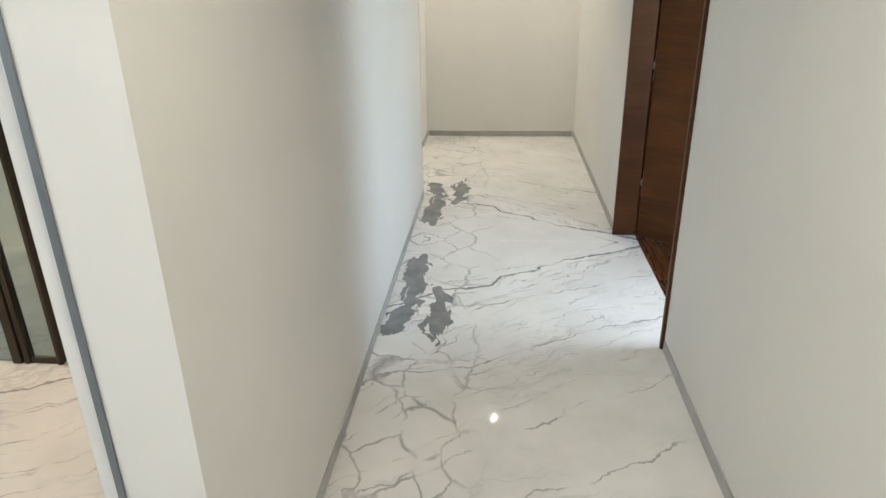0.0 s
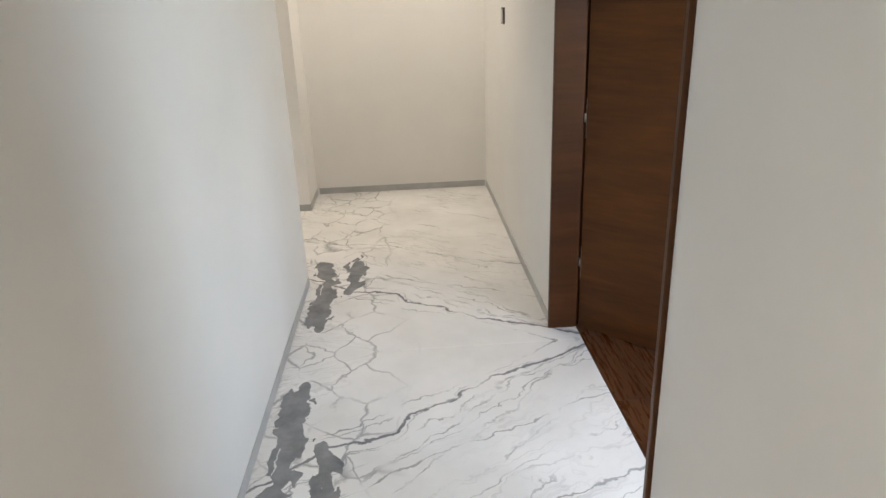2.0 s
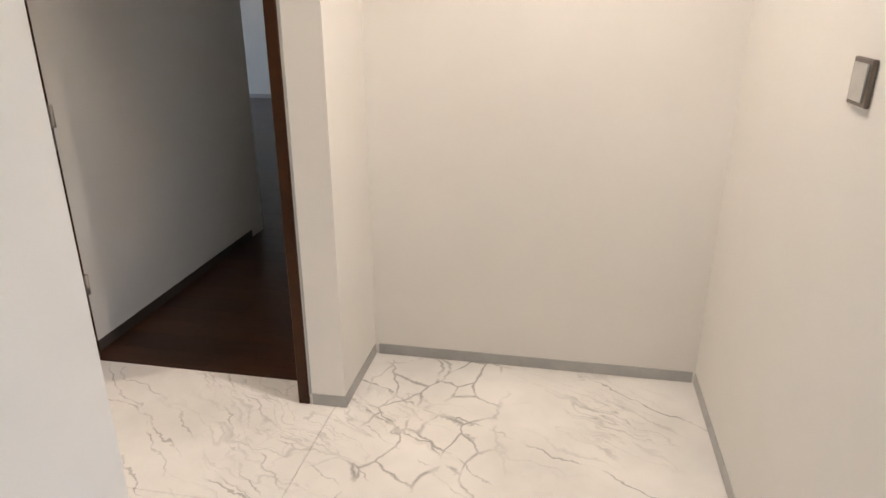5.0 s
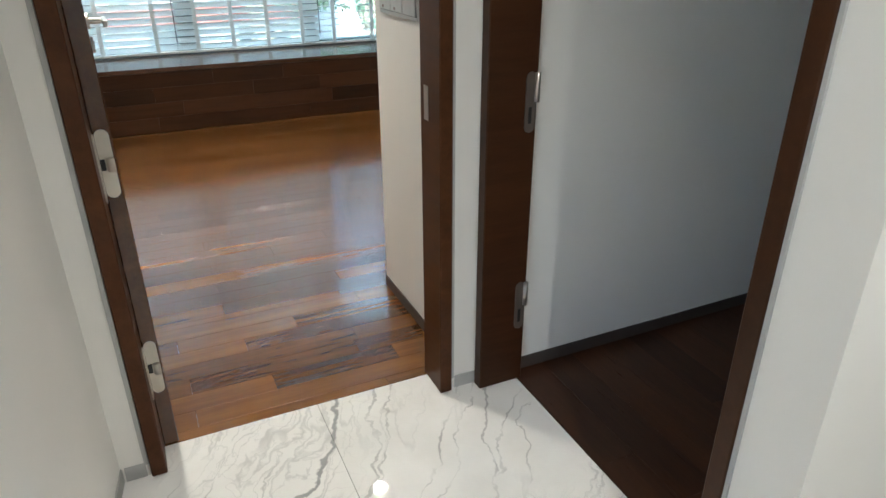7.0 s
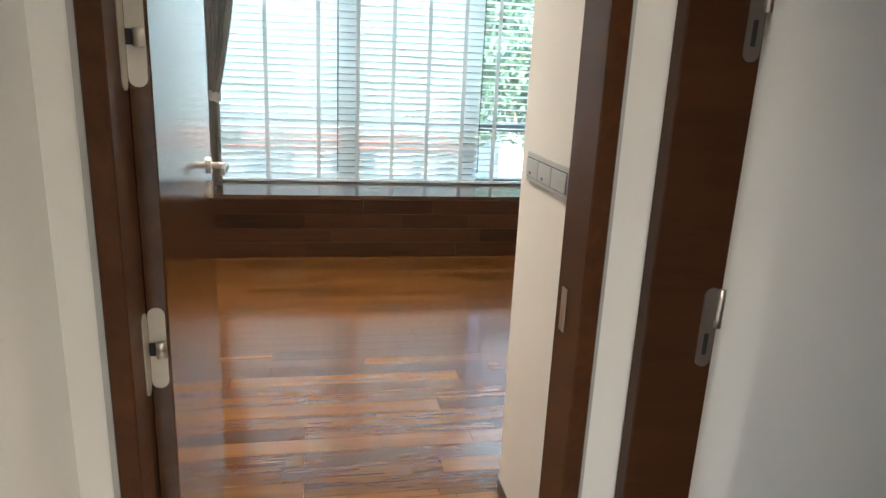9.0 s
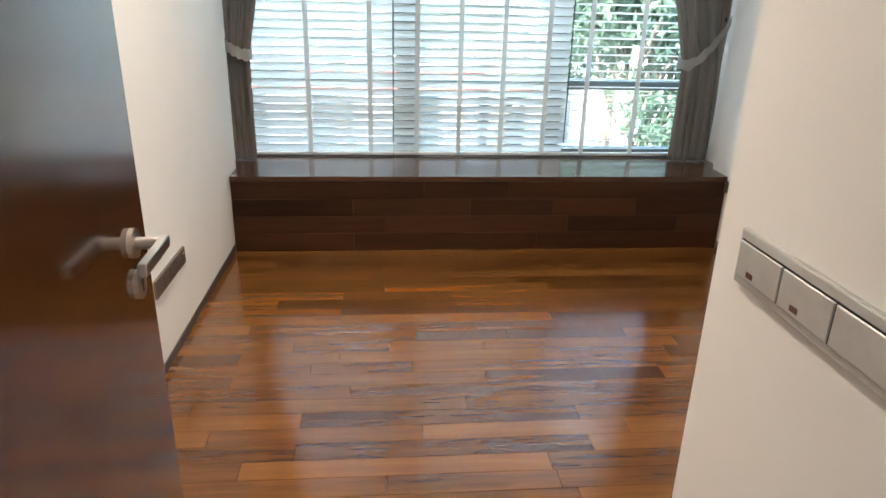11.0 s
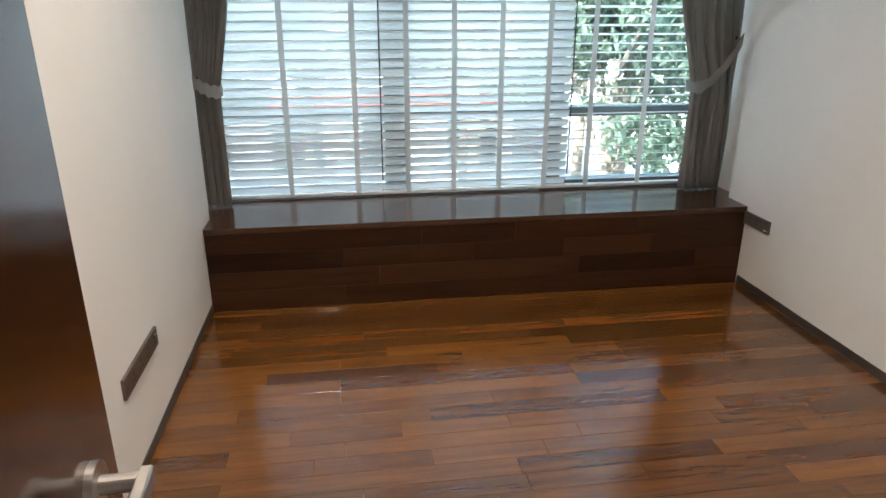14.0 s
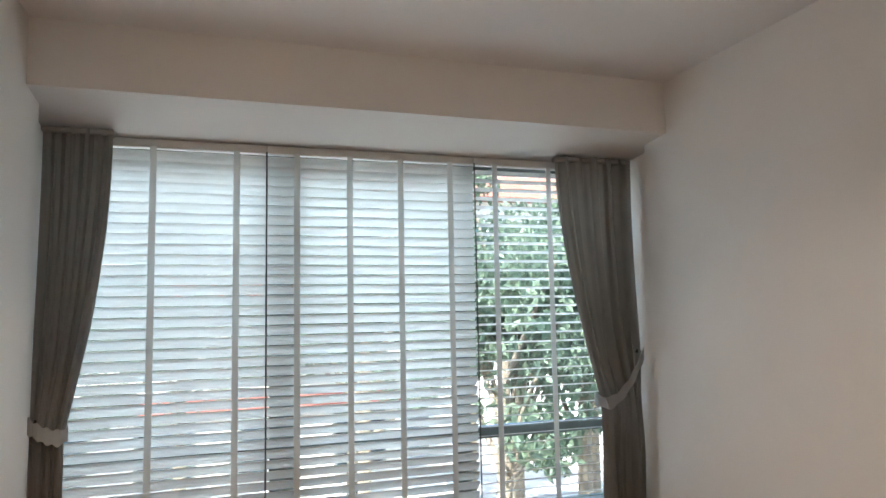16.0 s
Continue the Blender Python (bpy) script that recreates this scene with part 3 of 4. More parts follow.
def door_leaf(name, x, y, turn, width, label, hinges, side=1, handle=True, handle_z=0.975, material=None):
    """A leaf hung at x, y; it runs along its own +x, its shown face is at +y*side."""
    ob = tagged(base(name, x, y, 0.006, turn), label, "door")
    lo, hi = (-0.042, 0.0) if side > 0 else (0.0, 0.042)
    leaf = part("leaf", bx(bmesh.new(), 0, lo, 0.002, width, hi, DOOR - 0.055, 0.0025, 1), material or M_DOOR, ob)
    for z in hinges:
        h = base("hinge", 0, 0, 0)
        h.parent = ob
        h.matrix_parent_inverse.identity()
        part("leaf_plate", pill(bmesh.new(), -0.0035, lo + 0.006, hi - 0.003, z - 0.088, z + 0.088, 0.0033), M_HINGE, h)
        part("knuckle", cyl(bmesh.new(), (-0.012, (lo + hi) / 2 - 0.006, z - 0.016), (-0.012, (lo + hi) / 2 - 0.006, z + 0.016), 0.010), M_STEEL, h, "satin nickel knuckle", True)
        part("pin_slot", bx(bmesh.new(), -0.008, (lo + hi) / 2 + 0.006, z - 0.014, -0.0036, hi - 0.004, z + 0.014), M_BLACK, h, "black slot")
    if handle:
        hx = width - 0.080
        for s in ((1, -1) if side > 0 else (-1, 1)):
            f = hi if s > 0 else lo
            lever = bmesh.new()
            cyl(lever, (hx, f + s * 0.006, handle_z), (hx, f + s * 0.052, handle_z), 0.0105)
            bx(lever, hx - 0.125, min(f + s * 0.046, f + s * 0.060), handle_z - 0.011, hx + 0.012, max(f + s * 0.046, f + s * 0.060), handle_z + 0.011, 0.002, 1)
            lv = part("lever_handle", lever, M_STEEL, ob, "satin nickel lever handle")
            part("rose", cyl(bmesh.new(), (hx, f, handle_z), (hx, f + s * 0.009, handle_z), 0.026, n=28), M_STEEL, lv, "round satin nickel rose")
            esc = part("escutcheon", cyl(bmesh.new(), (hx, f, handle_z - 0.075), (hx, f + s * 0.009, handle_z - 0.075), 0.026, n=28), M_STEEL, ob, "round satin nickel keyhole plate")
            kh = bmesh.new()
            cyl(kh, (hx, f + s * 0.009, handle_z - 0.071), (hx, f + s * 0.0105, handle_z - 0.071), 0.006)
            bx(kh, hx - 0.003, min(f + s * 0.009, f + s * 0.0105), handle_z - 0.088, hx + 0.003, max(f + s * 0.009, f + s * 0.0105), handle_z - 0.071)
            part("keyhole", kh, M_BLACK, esc, "dark keyhole")
        part("latch_plate", bx(bmesh.new(), width - 0.0005, lo + 0.01, handle_z - 0.11, width + 0.002, hi - 0.01, handle_z + 0.11, 0.001, 1), M_STEEL, ob, "satin nickel latch plate")
    return ob


door_leaf("bedroom_door", -1.992, 4.1695, 182.4, 0.885, "walnut bedroom door standing open with a nickel lever", (0.285, 0.895, 1.50), side=1, handle_z=1.150, material=M_DOOR_GLOSS)
door_leaf("study_door", 0.704, 3.222, -45.0, 1.10, "walnut veneer door standing half open", (0.30, 0.92, 1.54), side=-1, handle=False)
door_leaf("suite_door", -2.30, 7.72, 125.0, 0.82, "dark walnut door standing open in the next room", (), side=-1, handle=False)


def jamb_hinge(name, x, y, z, turn, label, metal):
    ob = tagged(base(name, x, y, z, turn), label, "hinge")
    part("plate", pill(bmesh.new(), 0, -0.017, 0.017, -0.088, 0.088, 0.003), metal, ob)
    part("knuckle", cyl(bmesh.new(), (0.006, 0.018, 0.002), (0.006, 0.018, 0.085), 0.008), M_STEEL, ob, "satin nickel knuckle", True)
    part("slot", bx(bmesh.new(), 0.003, -0.006, -0.06, 0.0042, 0.004, -0.012), M_BLACK, ob, "dark slot")


# hinge plates left on the jambs
# suite plates get the bronze colour for the shade they hang in
for z in (0.30, 0.975, 1.60):
    jamb_hinge("jamb_hinge", -1.8398, 5.312, z, 0, "shaded hinge plate on a dark door jamb, toned dull bronze", M_BRONZE)
for z in (0.285, 0.895, 1.50):
    ob = tagged(base("jamb_hinge", -1.968, 4.1692, z, 90), "champagne metal hinge plate on a walnut door jamb", "hinge")
    part("plate", pill(bmesh.new(), 0, -0.012, 0.020, -0.088, 0.088, 0.003), M_HINGE, ob)
# lock keep on the bedroom frame
keep = tagged(base("strike_plate", -1.965, 5.0406, 0.975, -90), "small nickel strike plate on a walnut door jamb", "strike plate")
part("plate", bx(bmesh.new(), 0, -0.014, -0.05, 0.003, 0.014, 0.05, 0.001, 1), M_STEEL, keep)

# ---- switches and sockets ----
sw = tagged(base("light_switch", -2.43, 5.1475, 1.203), "brushed silver switch plate with three wide rockers", "switch")
part("plate", bx(bmesh.new(), -0.176, -0.010, -0.043, 0.176, 0, 0.043, 0.003, 2), M_SWITCH, sw)
# black sheet laid on the plate; its colour gives the shade between rockers
part("gap_sheet", bx(bmesh.new(), -0.168, -0.0106, -0.030, 0.168, -0.0101, 0.028), M_BLACK, sw, "black sheet darkening the gaps between the rockers")
for i in range(3):
    x0 = -0.166 + i * 0.1115
    rk = part("rocker", bx(bmesh.new(), x0, -0.0145, -0.028, x0 + 0.108, -0.0108, 0.026, 0.0015, 1), M_SWITCH, sw)
    if i < 2:
        part("indicator", bx(bmesh.new(), x0 + 0.030, -0.0152, -0.021, x0 + 0.047, -0.0146, -0.013), plain("amber_window", (0.10, 0.03, 0.015), 0.3, 0, 0.1, 20, 0), rk, "small dark amber indicator")

sock = tagged(base("socket_strip", -4.507, 3.6535, 0.394), "bronze four-gang socket strip on white wall", "socket")
part("plate", bx(bmesh.new(), -0.212, 0, -0.040, 0.212, 0.012, 0.040, 0.002, 1), M_BRONZE, sock)
for i in range(4):
    x0 = -0.165 + i * 0.092
    bm = bmesh.new()
    for dx, dz, w, h in ((0, 0.012, 0.008, 0.014), (-0.013, -0.012, 0.012, 0.006), (0.013, -0.012, 0.012, 0.006)):
        bx(bm, x0 + dx - w / 2, 0.0121, dz - h / 2, x0 + dx + w / 2, 0.0128, dz + h / 2)
    part("socket_holes", bm, M_BLACK, sock)
part("white_mark", bx(bmesh.new(), -0.200, 0.0121, 0.012, -0.176, 0.0127, 0.017), M_WHITE, sock, "small white print")

sock2 = tagged(base("socket_plate", -5.660, 6.8545, 0.430), "bronze double socket plate beside the bench", "socket")
part("plate", bx(bmesh.new(), -0.134, -0.012, -0.039, 0.134, 0, 0.039, 0.002, 1), M_BRONZE, sock2)
for x0 in (-0.055, 0.005):
    bm = bmesh.new()
    for dx, dz, w, h in ((0, 0.012, 0.008, 0.014), (-0.013, -0.012, 0.012, 0.006), (0.013, -0.012, 0.012, 0.006)):
        bx(bm, x0 + dx - w / 2, -0.0128, dz - h / 2, x0 + dx + w / 2, -0.0121, dz + h / 2)
    part("socket_holes", bm, M_BLACK, sock2)
part("white_mark", bx(bmesh.new(), 0.085, -0.0127, -0.026, 0.122, -0.0121, -0.018), M_WHITE, sock2, "small white print")

csw = tagged(base("passage_switch", 0.5845, 4.625, 1.275), "slim bronze switch plate on white passage wall", "switch")
part("plate", bx(bmesh.new(), -0.010, -0.045, -0.045, 0, 0.045, 0.045, 0.002, 1), M_BRONZE, csw)
part("rocker", bx(bmesh.new(), -0.014, -0.032, -0.036, -0.0102, 0.032, 0.036, 0.001, 1), M_SWITCH, csw, "silver rocker")

# ---- blinds ----


def blind(y0, y1, tilt, tapes, label):
    yc = (y0 + y1) / 2
    ob = tagged(base("venetian_blind", -6.36, yc, 0.499), label, "blind", "blinds in the bay window")
    w = (y1 - y0) / 2
    part("headrail", bx(bmesh.new(), -0.026, -w, 2.108, 0.026, w, 2.154, 0.003, 1), M_RAIL, ob)
    part("bottom_rail", bx(bmesh.new(), -0.024, -w, 0.006, 0.024, w, 0.024, 0.004, 1), M_RAIL, ob)
    bm = bmesh.new()
    prof = [(-0.027, 0.0), (-0.009, 0.0028), (0.009, 0.0028), (0.027, 0.0)]
    rows = []
    for yy in (-w, w):
        rows.append([bm.verts.new((x, yy, z)) for x, z in prof] + [bm.verts.new((x, yy, z - 0.0022)) for x, z in reversed(prof)])
    n = len(rows[0])
    for i in range(n):
        bm.faces.new((rows[0][i], rows[0][(i + 1) % n], rows[1][(i + 1) % n], rows[1][i]))
    bm.faces.new(list(reversed(rows[0])))
    bm.faces.new(rows[1])
    bmesh.ops.recalc_face_normals(bm, faces=bm.faces[:])
    slat = mesh_from("slat", bm, M_SLAT)
    rng = random.Random(int(yc * 100))
    for i in range(38):
        s = new("slat", slat)
        s.parent = ob
        s.location = (0, 0, 0.055 + i * 0.0545)
        s.rotation_euler = (radians(rng.uniform(-0.06, 0.06)), radians(tilt + rng.uniform(-0.5, 0.5)), 0)
    for ty in tapes:
        for sx in (0.0285,):
            part("tape", bx(bmesh.new(), sx, ty - yc - 0.0165, 0.024, sx + 0.0012, ty - yc + 0.0165, 2.115), M_TAPE, ob)
    return ob


b1 = blind(3.625, 4.671, -70, (4.10, 4.515), "white wide-slat venetian blind, nearly closed, lowered to the bench")
b2 = blind(4.673, 5.884, -63, (4.834, 5.128, 5.425, 5.729), "white wide-slat venetian blind, half open, lowered to the bench")
b3 = blind(5.886, 6.91, -12, (6.017, 6.381, 6.74), "white wide-slat venetian blind, open, showing trees outside")
for ob, yy in ((b1, 4.672), (b2, 5.885)):
    part("pull_cord", cyl(bmesh.new(), (0.031, yy - ob.location.y, 0.10), (0.031, yy - ob.location.y, 2.115), 0.0045, n=8), M_CORD, ob, "thin dark pull cord")

# ---- curtains ----


def curtain(name, outer, in_top, in_waist, in_foot, waist_z, x, label, hook):
    """A gathered curtain drawn aside by a band; outer is its edge by the wall."""
    ob = tagged(base(name, x, outer, 0.499), label, "curtain", "curtains of the bay window")
    top, foot = 2.658 - 0.499, 0.006
    wz = waist_z - 0.499
    s = 1 if in_top > outer else -1
    nu, nv = 170, 50
    bm = bmesh.new()
    grid = []
    rng = random.Random(len(label))
    ph = [rng.uniform(0, 6.28) for _ in range(4)]
    for j in range(nv + 1):
        v = j / nv
        z = foot + (top - foot) * v
        if z > wz:
            k = (z - wz) / (top - wz)
            edge = in_waist + (in_top - in_waist) * (math.sin(min(1, k * 1.02) * math.pi / 2) ** 0.95)
            o = 0.0
        else:
            k = (wz - z) / (wz - foot)
            edge = in_waist + (in_foot - in_waist) * min(1, k * 1.6) ** 0.8
            o = 0.0
        near = math.exp(-((z - wz) / 0.20) ** 2)
        width = abs(edge - outer)
        row = []
        for i in range(nu + 1):
            u = i / nu
            yy = s * width * u
            amp = (0.050 + 0.010 * (1 - v)) * (1 - 0.55 * near) * (0.75 + 0.25 * math.sin(3.1 * u + ph[0]))
            fold = 1.7 * abs(math.sin(u * 6.5 * math.pi + 1.1 * math.sin(v * 2.4 + ph[1]) + 0.9 * math.sin(5 * u + ph[0]) + ph[2])) ** 0.7 - 0.9 + 0.22 * math.sin(u * 23 * math.pi + ph[3])
            drag = 0.05 * near * math.sin(u * math.pi)
            row.append(bm.verts.new((amp * fold + drag + 0.012 * math.sin(6 * v + 4 * u), yy + 0.006 * math.sin(u * 31 * math.pi + ph[1]), z)))
        grid.append(row)
    for j in range(nv):
        for i in range(nu):
            bm.faces.new((grid[j][i], grid[j][i + 1], grid[j + 1][i + 1], grid[j + 1][i]))
    bmesh.ops.solidify(bm, geom=bm.faces[:], thickness=0.003)
    bmesh.ops.recalc_face_normals(bm, faces=bm.faces[:])
    part("cloth", bm, M_CURTAIN, ob, "", True)
    # the band: a flat strap round the gathers, rising to its hook
    bm = bmesh.new()
    wy = s * abs(in_waist - outer)
    path = []
    for i in range(25):
        k = i / 24
        path.append(Vector((0.092 + 0.020 * math.sin(k * math.pi), wy * (1.03 - k) + s * 0.0, wz + (hook - waist_z) * k ** 1.5)))
    for i in range(1, 8):
        k = i / 7
        path.insert(0, Vector((0.092 - 0.15 * k, wy * 1.05 + s * 0.012 * math.sin(k * math.pi), wz + 0.01 * k)))
    vs = []
    for i, p in enumerate(path):
        h = 0.036 + 0.006 * math.sin(i * 0.9)
        vs.append((bm.verts.new(p + Vector((0.002, 0, h))), bm.verts.new(p - Vector((-0.002, 0, h)))))
    for a, b in zip(vs, vs[1:]):
        bm.faces.new((a[0], b[0], b[1], a[1]))
    bmesh.ops.solidify(bm, geom=bm.faces[:], thickness=0.005)
    bmesh.ops.recalc_face_normals(bm, faces=bm.faces[:])
    part("tieback", bm, M_TIE, ob, "pale taupe tieback band", True)
    part("heading", bx(bmesh.new(), -0.03, min(0, s * abs(in_top - outer)), top - 0.03, 0.035, max(0, s * abs(in_top - outer)), top - 0.002, 0.006, 1), M_CURTAIN, ob)
    hk = bmesh.new()
    cyl(hk, (0.03, 0.0 - s * 0.012, hook - 0.499), (0.03, s * 0.02, hook - 0.499), 0.006, n=10)
    cyl(hk, (0.03, s * 0.02, hook - 0.499), (0.05, s * 0.026, hook - 0.486), 0.005, n=10)
    part("hook", hk, M_BLACK, ob, "small dark hook on the wall")
    return ob


curtain("curtain", 3.612, 3.930, 3.745, 3.745, 1.185, -6.235, "taupe curtain tied back against the window side, pale band", 1.25)
curtain("curtain", 6.900, 6.372, 6.640, 6.640, 1.165, -6.235, "full taupe curtain tied back beside a bronze socket, slanting band", 1.455)

# ---- lamps in the ceilings ----


def downlight(x, y, z, watts, colour=WARM, soft=0.008, name="ceiling_light"):
    ob = tagged(base(name, x, y, z - 0.012), "small round recessed warm downlight in white ceiling", "ceiling light", "downlights")
    bm = bmesh.new()
    cyl(bm, (0, 0, 0), (0, 0, 0.0118), 0.055, 0.060, 28)
    part("rim", bm, M_RAIL, ob)
    part("lens", cyl(bmesh.new(), (0, 0, -0.004), (0, 0, -0.0005), 0.010, n=24), M_LAMP, ob, "glowing warm lamp glass")
    lamp = new("downlight_beam", bpy.data.lights.new("downlight_beam", "SPOT"))
    lamp.data.energy, lamp.data.color = watts, colour
    lamp.data.spot_size, lamp.data.spot_blend, lamp.data.shadow_soft_size = radians(125), 1.0, soft
    lamp.matrix_world = look((x, y, z - 0.03), (x, y, 0))


downlight(-0.07, 4.92, H1, 15)
downlight(-1.25, 4.90, H1, 5, AMBER, 0.09)
# next lamp is unseen and assumed, added to light the passage start
downlight(0.0, 0.2, H1, 13)
downlight(-2.2, 1.6, H1, 24, (1.0, 0.74, 0.52))
# unseen lamps in an assumed layout, watts set to warm walls and floor
for x in (-3.1, -4.4):
    for y, watts in ((4.2, 26), (5.6, 16)):
        downlight(x, y, H2, watts, AMBER, 0.05)

# ---- landing by the start ----
slab = tagged(base("marble_cladding", -0.733, 2.0, 0.001), "white grey-veined marble slab cladding behind the wall end", "wall cladding", kind="structure")
part("slab", bx(bmesh.new(), -0.018, -1.46, 0, 0.012, 1.25, H1 - 0.003, 0.001, 1), M_MARBLE, slab)
setting("trim_corner", bx(bmesh.new(), -0.7205, 0.534, 0.001, -0.7085, 0.5395, H1), M_TRIM, "grey metal corner trim beside marble", "trim")

screen = tagged(base("glass_screen", -1.9, 1.78, 0.001), "clear glass screen in dark bronze frame", "glass screen")
for x0, x1 in ((-0.05, -0.012), (0.0, 0.022), (0.135, 0.152)):
    part("post", bx(bmesh.new(), x0, -0.02, 0, x1, 0.02, 2.2, 0.002, 1), M_BRONZE_DARK, screen)
part("bottom_rail", bx(bmesh.new(), 0.022, -0.012, 0.0, 0.135, 0.012, 0.025, 0.002, 1), M_BRONZE_DARK, screen)
part("pane", bx(bmesh.new(), 0.022, -0.004, 0.026, 0.135, 0.004, 2.19), M_PANE, screen)
part("pane", bx(bmesh.new(), -1.3, -0.004, 0.004, -0.052, 0.004, 2.19), M_PANE, screen)
low = tagged(base("low_wall", -2.7, 3.0, 0.001), "pale low wall with a stone ledge beyond the glass screen", "low wall", kind="structure")
part("body", bx(bmesh.new(), -0.9, -0.1, 0, 1.6, 0.1, 0.62), M_RENDER, low)
part("ledge", bx(bmesh.new(), -0.92, -0.14, 0.621, 1.62, 0.12, 0.66, 0.004, 1), M_MARBLE, low)

# ---- outdoors ----
setting("ground", bx(bmesh.new(), -420, -400, -3.7, -6.62, 400, -3.5), M_DRY, "pale dry paving and ground below the window", "ground")


def house(name, x, y, w, d, floors, m_wall, label, cols, band=None, half=0.75, m_pane=None, first=0):
    ob = tagged(base(name, x, y, -3.5), label, "house")
    h = floors * 3.1
    part("wall", bx(bmesh.new(), -d, -w / 2, 0, 0, w / 2, h), m_wall, ob)
    bm = bmesh.new()
    z = h + 0.002
    prof = [(-d - 0.5, z), (0.5, z), (0.5, z + 0.15), (-d / 2, z + 1.9), (-d - 0.5, z + 0.15)]
    a = [bm.verts.new((px, -w / 2 - 0.4, pz)) for px, pz in prof]
    b = [bm.verts.new((px, w / 2 + 0.4, pz)) for px, pz in prof]
    bm.faces.new(a)
    bm.faces.new(list(reversed(b)))
    for i in range(5):
        bm.faces.new((a[i], a[(i + 1) % 5], b[(i + 1) % 5], b[i]))
    bmesh.ops.recalc_face_normals(bm, faces=bm.faces[:])
    part("roof", bm, M_ROOF, ob, "red clay roof")
    if band:
        for k in range(floors):
            part("band", bx(bmesh.new(), 0.003, -w / 2, k * 3.1 + 2.4, 0.10, w / 2, k * 3.1 + 3.0), band, ob, "red painted band")
    for k in range(first, floors):
        for c in range(cols):
            yy = -w / 2 + w * (c + 0.5) / cols
            win = part("window", bx(bmesh.new(), 0.003, yy - half, k * 3.1 + 0.7, 0.07, yy + half, k * 3.1 + 2.35), M_ALU, ob)
            part("pane", bx(bmesh.new(), 0.073, yy - half + 0.09, k * 3.1 + 0.79, 0.085, yy + half - 0.09, k * 3.1 + 2.26), m_pane or M_DARKPANE, win)


house("house", -22, 3.0, 13, 8, 3, M_RENDER, "pale rendered house with red bands beyond the trees", 5, M_RED)
house("house", -26, 16.5, 10, 8, 3, M_RENDER, "pale house with wide blue-green glazing behind trees", 4, None, 1.15, M_TEAL, 1)


def leaf_cloud(bm, centre, radius, count, size, rng, squash=0.8):
    for _ in range(count):
        while True:
            p = Vector((rng.uniform(-1, 1), rng.uniform(-1, 1), rng.uniform(-1, 1)))
            if 0.35 < p.length < 1:
                break
        p = Vector(centre) + Vector((p.x * radius, p.y * radius, p.z * radius * squash))
        q = Euler((rng.uniform(0, 6.3), rng.uniform(0, 6.3), rng.uniform(0, 6.3))).to_matrix()
        s = size * rng.uniform(0.6, 1.3)
        quad = [bm.verts.new(p + q @ Vector(c) * s) for c in ((-0.5, 0, 0), (0, -0.22, 0.05), (0.55, 0, 0), (0, 0.22, 0.05))]
        bm.faces.new(quad)


def tree(x, y, h, crown, seed):
    rng = random.Random(seed)
    ob = tagged(base("tree", x, y, -3.5), "leafy green garden tree with light gaps in its crown", "tree", "garden trees")
    bm = bmesh.new()
    cyl(bm, (0, 0, -0.1), (0.1, 0.05, h * 0.62), 0.16, 0.09, 10)
    tips = []
    for i in range(9):
        a = rng.uniform(0, 6.28)
        z0 = h * rng.uniform(0.33, 0.56)
        tip = (math.cos(a) * crown * rng.uniform(0.3, 0.8), math.sin(a) * crown * rng.uniform(0.3, 0.8), z0 + h * rng.uniform(0.1, 0.42))
        cyl(bm, (0.05, 0.02, z0), tip, 0.06, 0.015, 7)
        tips.append(tip)
    part("trunk", bm, M_BARK, ob, "brown tapering trunk and limbs")
    bm = bmesh.new()
    for tip in tips:
        for _ in range(3):
            c = Vector(tip) + Vector((rng.uniform(-0.7, 0.7), rng.uniform(-0.7, 0.7), rng.uniform(-0.5, 0.5)))
            leaf_cloud(bm, c, crown * rng.uniform(0.22, 0.36), 230, 0.20, rng)
    part("crown", bm, M_LEAF, ob, "loose crown of small green leaves")


for k, (x, y, h, c) in enumerate(((-12.5, 8.6, 6.6, 2.1), (-13.5, 11.6, 7.2, 2.3), (-15.5, 7.0, 7.0, 2.2), (-16.5, 13.8, 7.6, 2.4), (-17.5, 3.6, 6.2, 2.0), (-14.2, 9.6, 7.4, 2.2), (-19.0, 10.5, 8.2, 2.6), (-18.0, 0.5, 7.0, 2.3), (-12.8, 10.2, 6.8, 2.3), (-14.6, 14.6, 7.6, 2.6), (-15.2, 11.8, 8.4, 2.6), (-20.0, 7.6, 8.0, 2.8))):
    tree(x, y, h + 0.5, c, 11 + k)
hb = bmesh.new()
rng = random.Random(5)
for i in range(44):
    leaf_cloud(hb, (-13.2 + rng.uniform(-0.3, 0.3), 8.2 + i * 0.2, -3.5 + rng.uniform(0.3, 0.7)), 0.42, 150, 0.11, rng)
hedge = new("hedge", mesh_from("hedge", hb, M_HEDGE))
tagged(hedge, "sunlit green hedge along the garden", "hedge", kind="stuff")
gw = tagged(base("garden_wall", -9.6, 3.5, -3.5), "low red painted garden wall outside the window", "garden wall")
part("body", bx(bmesh.new(), -0.12, -5.5, 0, 0.12, 1.7, 2.0), M_RED, gw)
part("coping", bx(bmesh.new(), -0.2, -5.55, 2.002, 0.2, 1.75, 2.09, 0.01, 1), M_RENDER, gw, "pale coping")

# ---- floor pieces ----
floor_m = tagged(new("floor_marble"), "polished white marble slabs with grey veins", "floor", kind="structure")


def slab_piece(x0, y0, x1, y1, z=0.0):
    bm = bx(bmesh.new(), x0 + 0.0008, y0 + 0.0008, z - 0.02, x1 - 0.0008, y1 - 0.0008, z, 0.0008, 1)
    ob = new("slab", mesh_from("slab", bm, M_MARBLE))
    ob.parent = floor_m


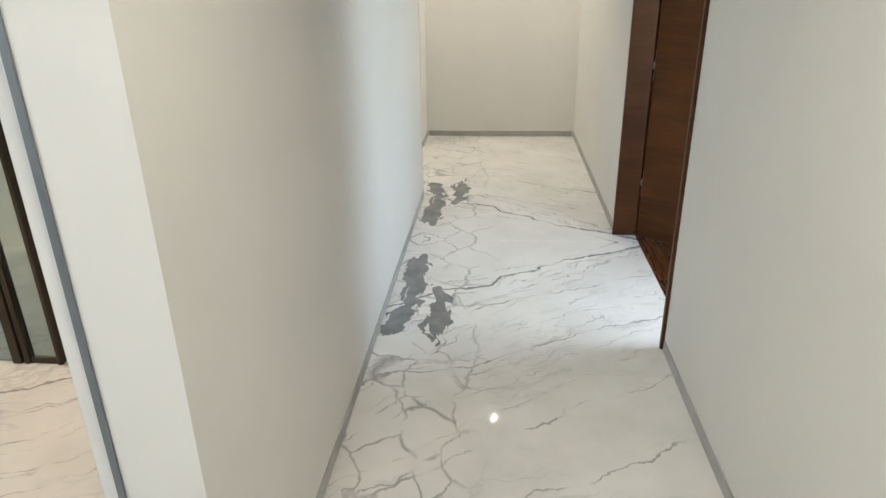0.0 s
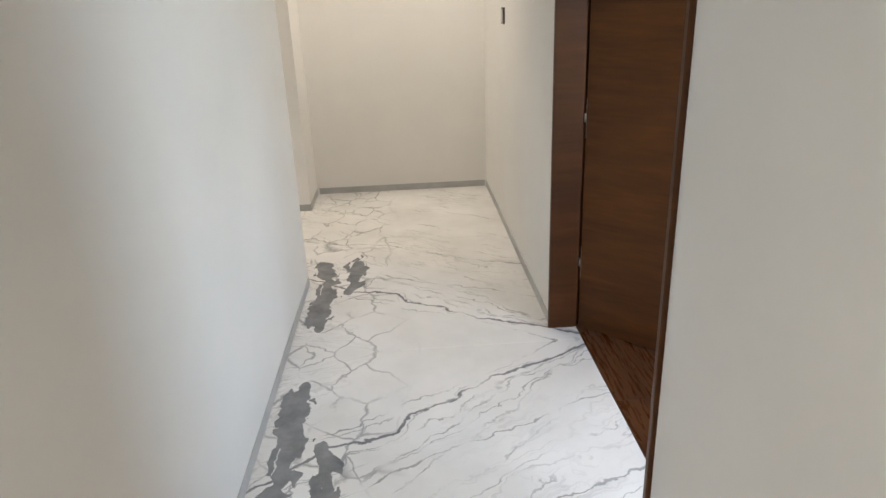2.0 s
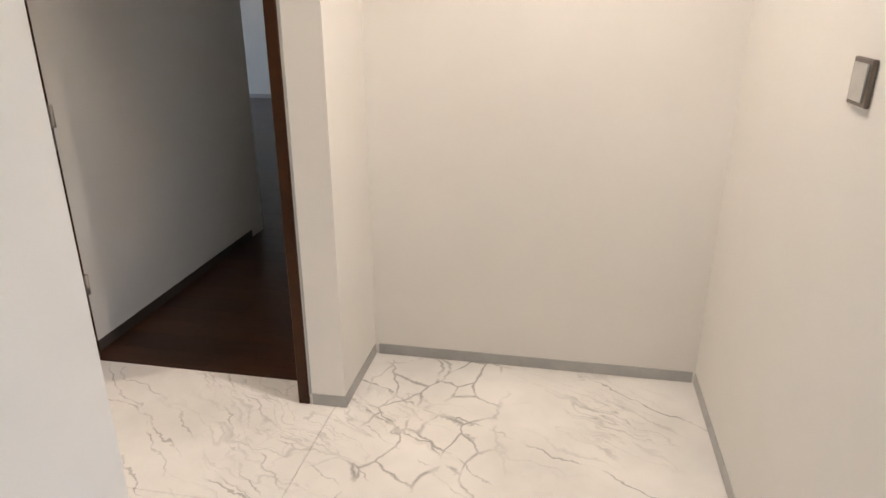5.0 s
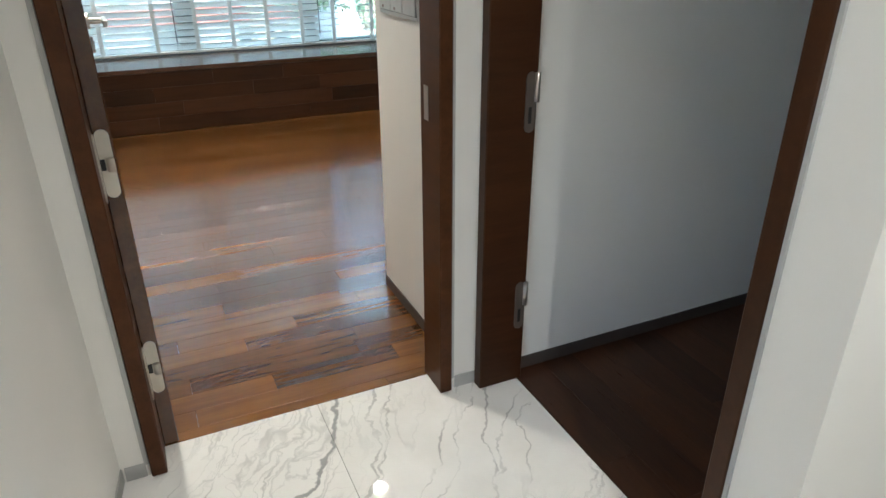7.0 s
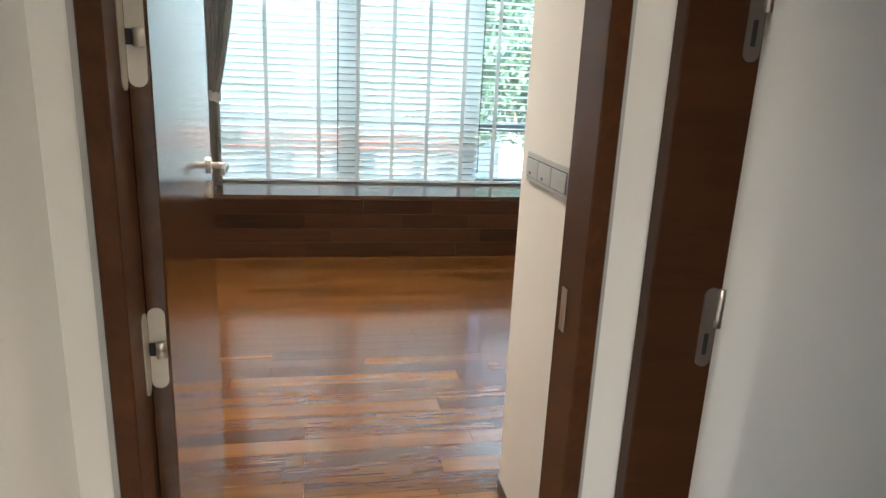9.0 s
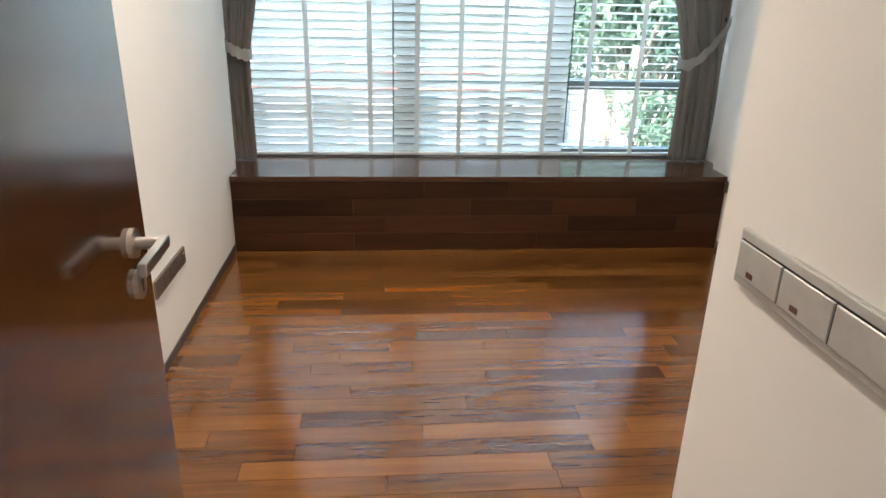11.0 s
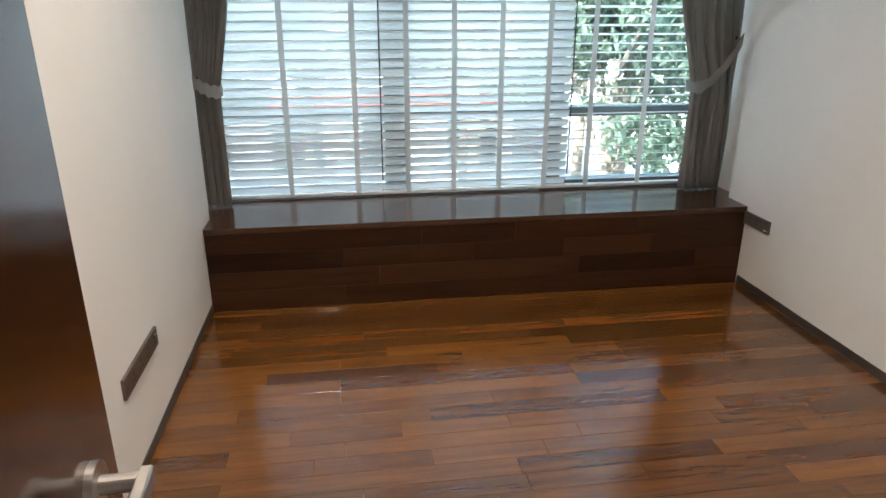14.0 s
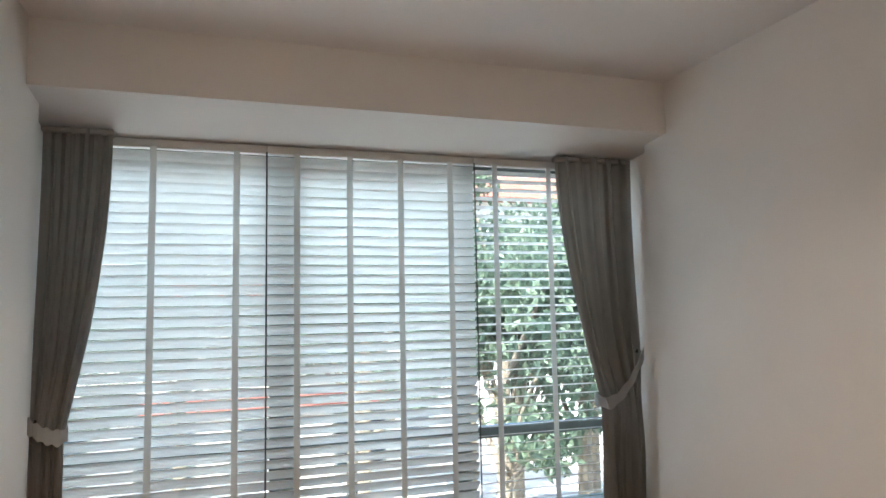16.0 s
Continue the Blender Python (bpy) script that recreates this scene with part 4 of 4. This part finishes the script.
for y0, y1 in ((-2.4, -0.78), (-0.78, 0.52), (0.52, 1.82), (1.82, 3.12), (3.12, 4.463), (4.463, 5.70)):
    x1 = 0.697
    slab_piece(-0.757, y0, x1, y1)
for x0, x1 in ((-4.3, -2.6), (-2.6, -0.757)):
    for y0, y1 in ((-2.4, -0.78), (-0.78, 0.52), (0.52, 1.82), (1.82, 3.4)):
        slab_piece(x0, y0, x1, y1)
slab_piece(-1.999, 3.62, -0.757, 4.645)
slab_piece(-1.999, 4.645, -0.757, 5.322)

PLANK = {}


def plank(parent, x, y, length, width, z, along, material):
    key = (round(length, 2), width, along, material.name)
    if key not in PLANK:
        lx, ly = (length, width) if along == "x" else (width, length)
        bm = bx(bmesh.new(), -lx / 2 + 0.0005, -ly / 2 + 0.0005, -0.018, lx / 2 - 0.0005, ly / 2 - 0.0005, 0, 0.0004, 1)
        PLANK[key] = mesh_from("plank", bm, material)
    ob = new("plank", PLANK[key])
    ob.location = (x, y, z)
    ob.parent = parent


def lay(parent, x0, y0, x1, y1, width, along, material, seed, lengths, z=0.0, room=None):
    """Boards in rows, joints broken from row to row."""
    rng = random.Random(seed)
    a0, a1, c0, c1 = (y0, y1, x0, x1) if along == "y" else (x0, x1, y0, y1)
    c = c0
    while c < c1 - 0.01:
        w = min(width, round(c1 - c, 4))
        a = a0
        first = True
        while a < a1 - 0.005:
            ln = rng.choice(lengths) * (rng.choice((0.4, 0.65, 1.0)) if first else 1)
            first = False
            ln = round(min(ln, a1 - a), 2)
            if a1 - a - ln < 0.12:
                ln = round(a1 - a, 3)
            if room is None or room(a + ln / 2, c + w / 2):
                p = (c + w / 2, a + ln / 2) if along == "y" else (a + ln / 2, c + w / 2)
                plank(parent, p[0], p[1], ln, w, z, along, material)
            a += ln
        c += w


floor_b = tagged(new("floor_bedroom"), "glossy warm brown teak strip floor", "floor", kind="structure")
lay(floor_b, -5.795, 3.653, -2.685, 6.855, 0.096, "y", M_FLOOR, 3, (0.45, 0.6, 0.8, 0.95, 1.1))
lay(floor_b, -2.685, 3.653, -2.001, 5.148, 0.0915, "y", M_FLOOR, 8, (0.45, 0.6, 0.8, 0.95))
floor_s = tagged(new("floor_suite"), "dark brown wooden board floor", "floor", kind="structure")
lay(floor_s, WEST, 5.324, -0.80, 7.03, 0.13, "x", M_FLOOR_DARK, 4, (0.8, 1.1))
lay(floor_s, -6.45, 7.03, -0.80, 12.6, 0.30, "x", M_FLOOR_DARK, 6, (1.6, 2.2))
floor_t = tagged(new("floor_study"), "dark brown wooden board floor", "floor", kind="structure")
lay(floor_t, 0.699, 1.35, 3.45, 4.8, 0.14, "y", M_FLOOR_MID, 9, (0.9, 1.3))

# boards on the face of the bench
rng = random.Random(21)
z = 0.004
for r in range(4):
    hgt = 0.1142
    y = 3.656
    while y < 6.850:
        ln = min(rng.choice((0.55, 0.75, 0.95, 1.2)), 6.852 - y)
        if 6.852 - y - ln < 0.2:
            ln = 6.852 - y
        bm = bx(bmesh.new(), -0.0155, -ln / 2 + 0.0003, 0.0003, 0.0, ln / 2 - 0.0003, hgt - 0.0003, 0.0004, 1)
        ob = new("board", mesh_from("board", bm, M_BENCH))
        ob.parent = bench
        ob.location = (0, y + ln / 2 - 5.27, z)
        y += ln
    z += hgt
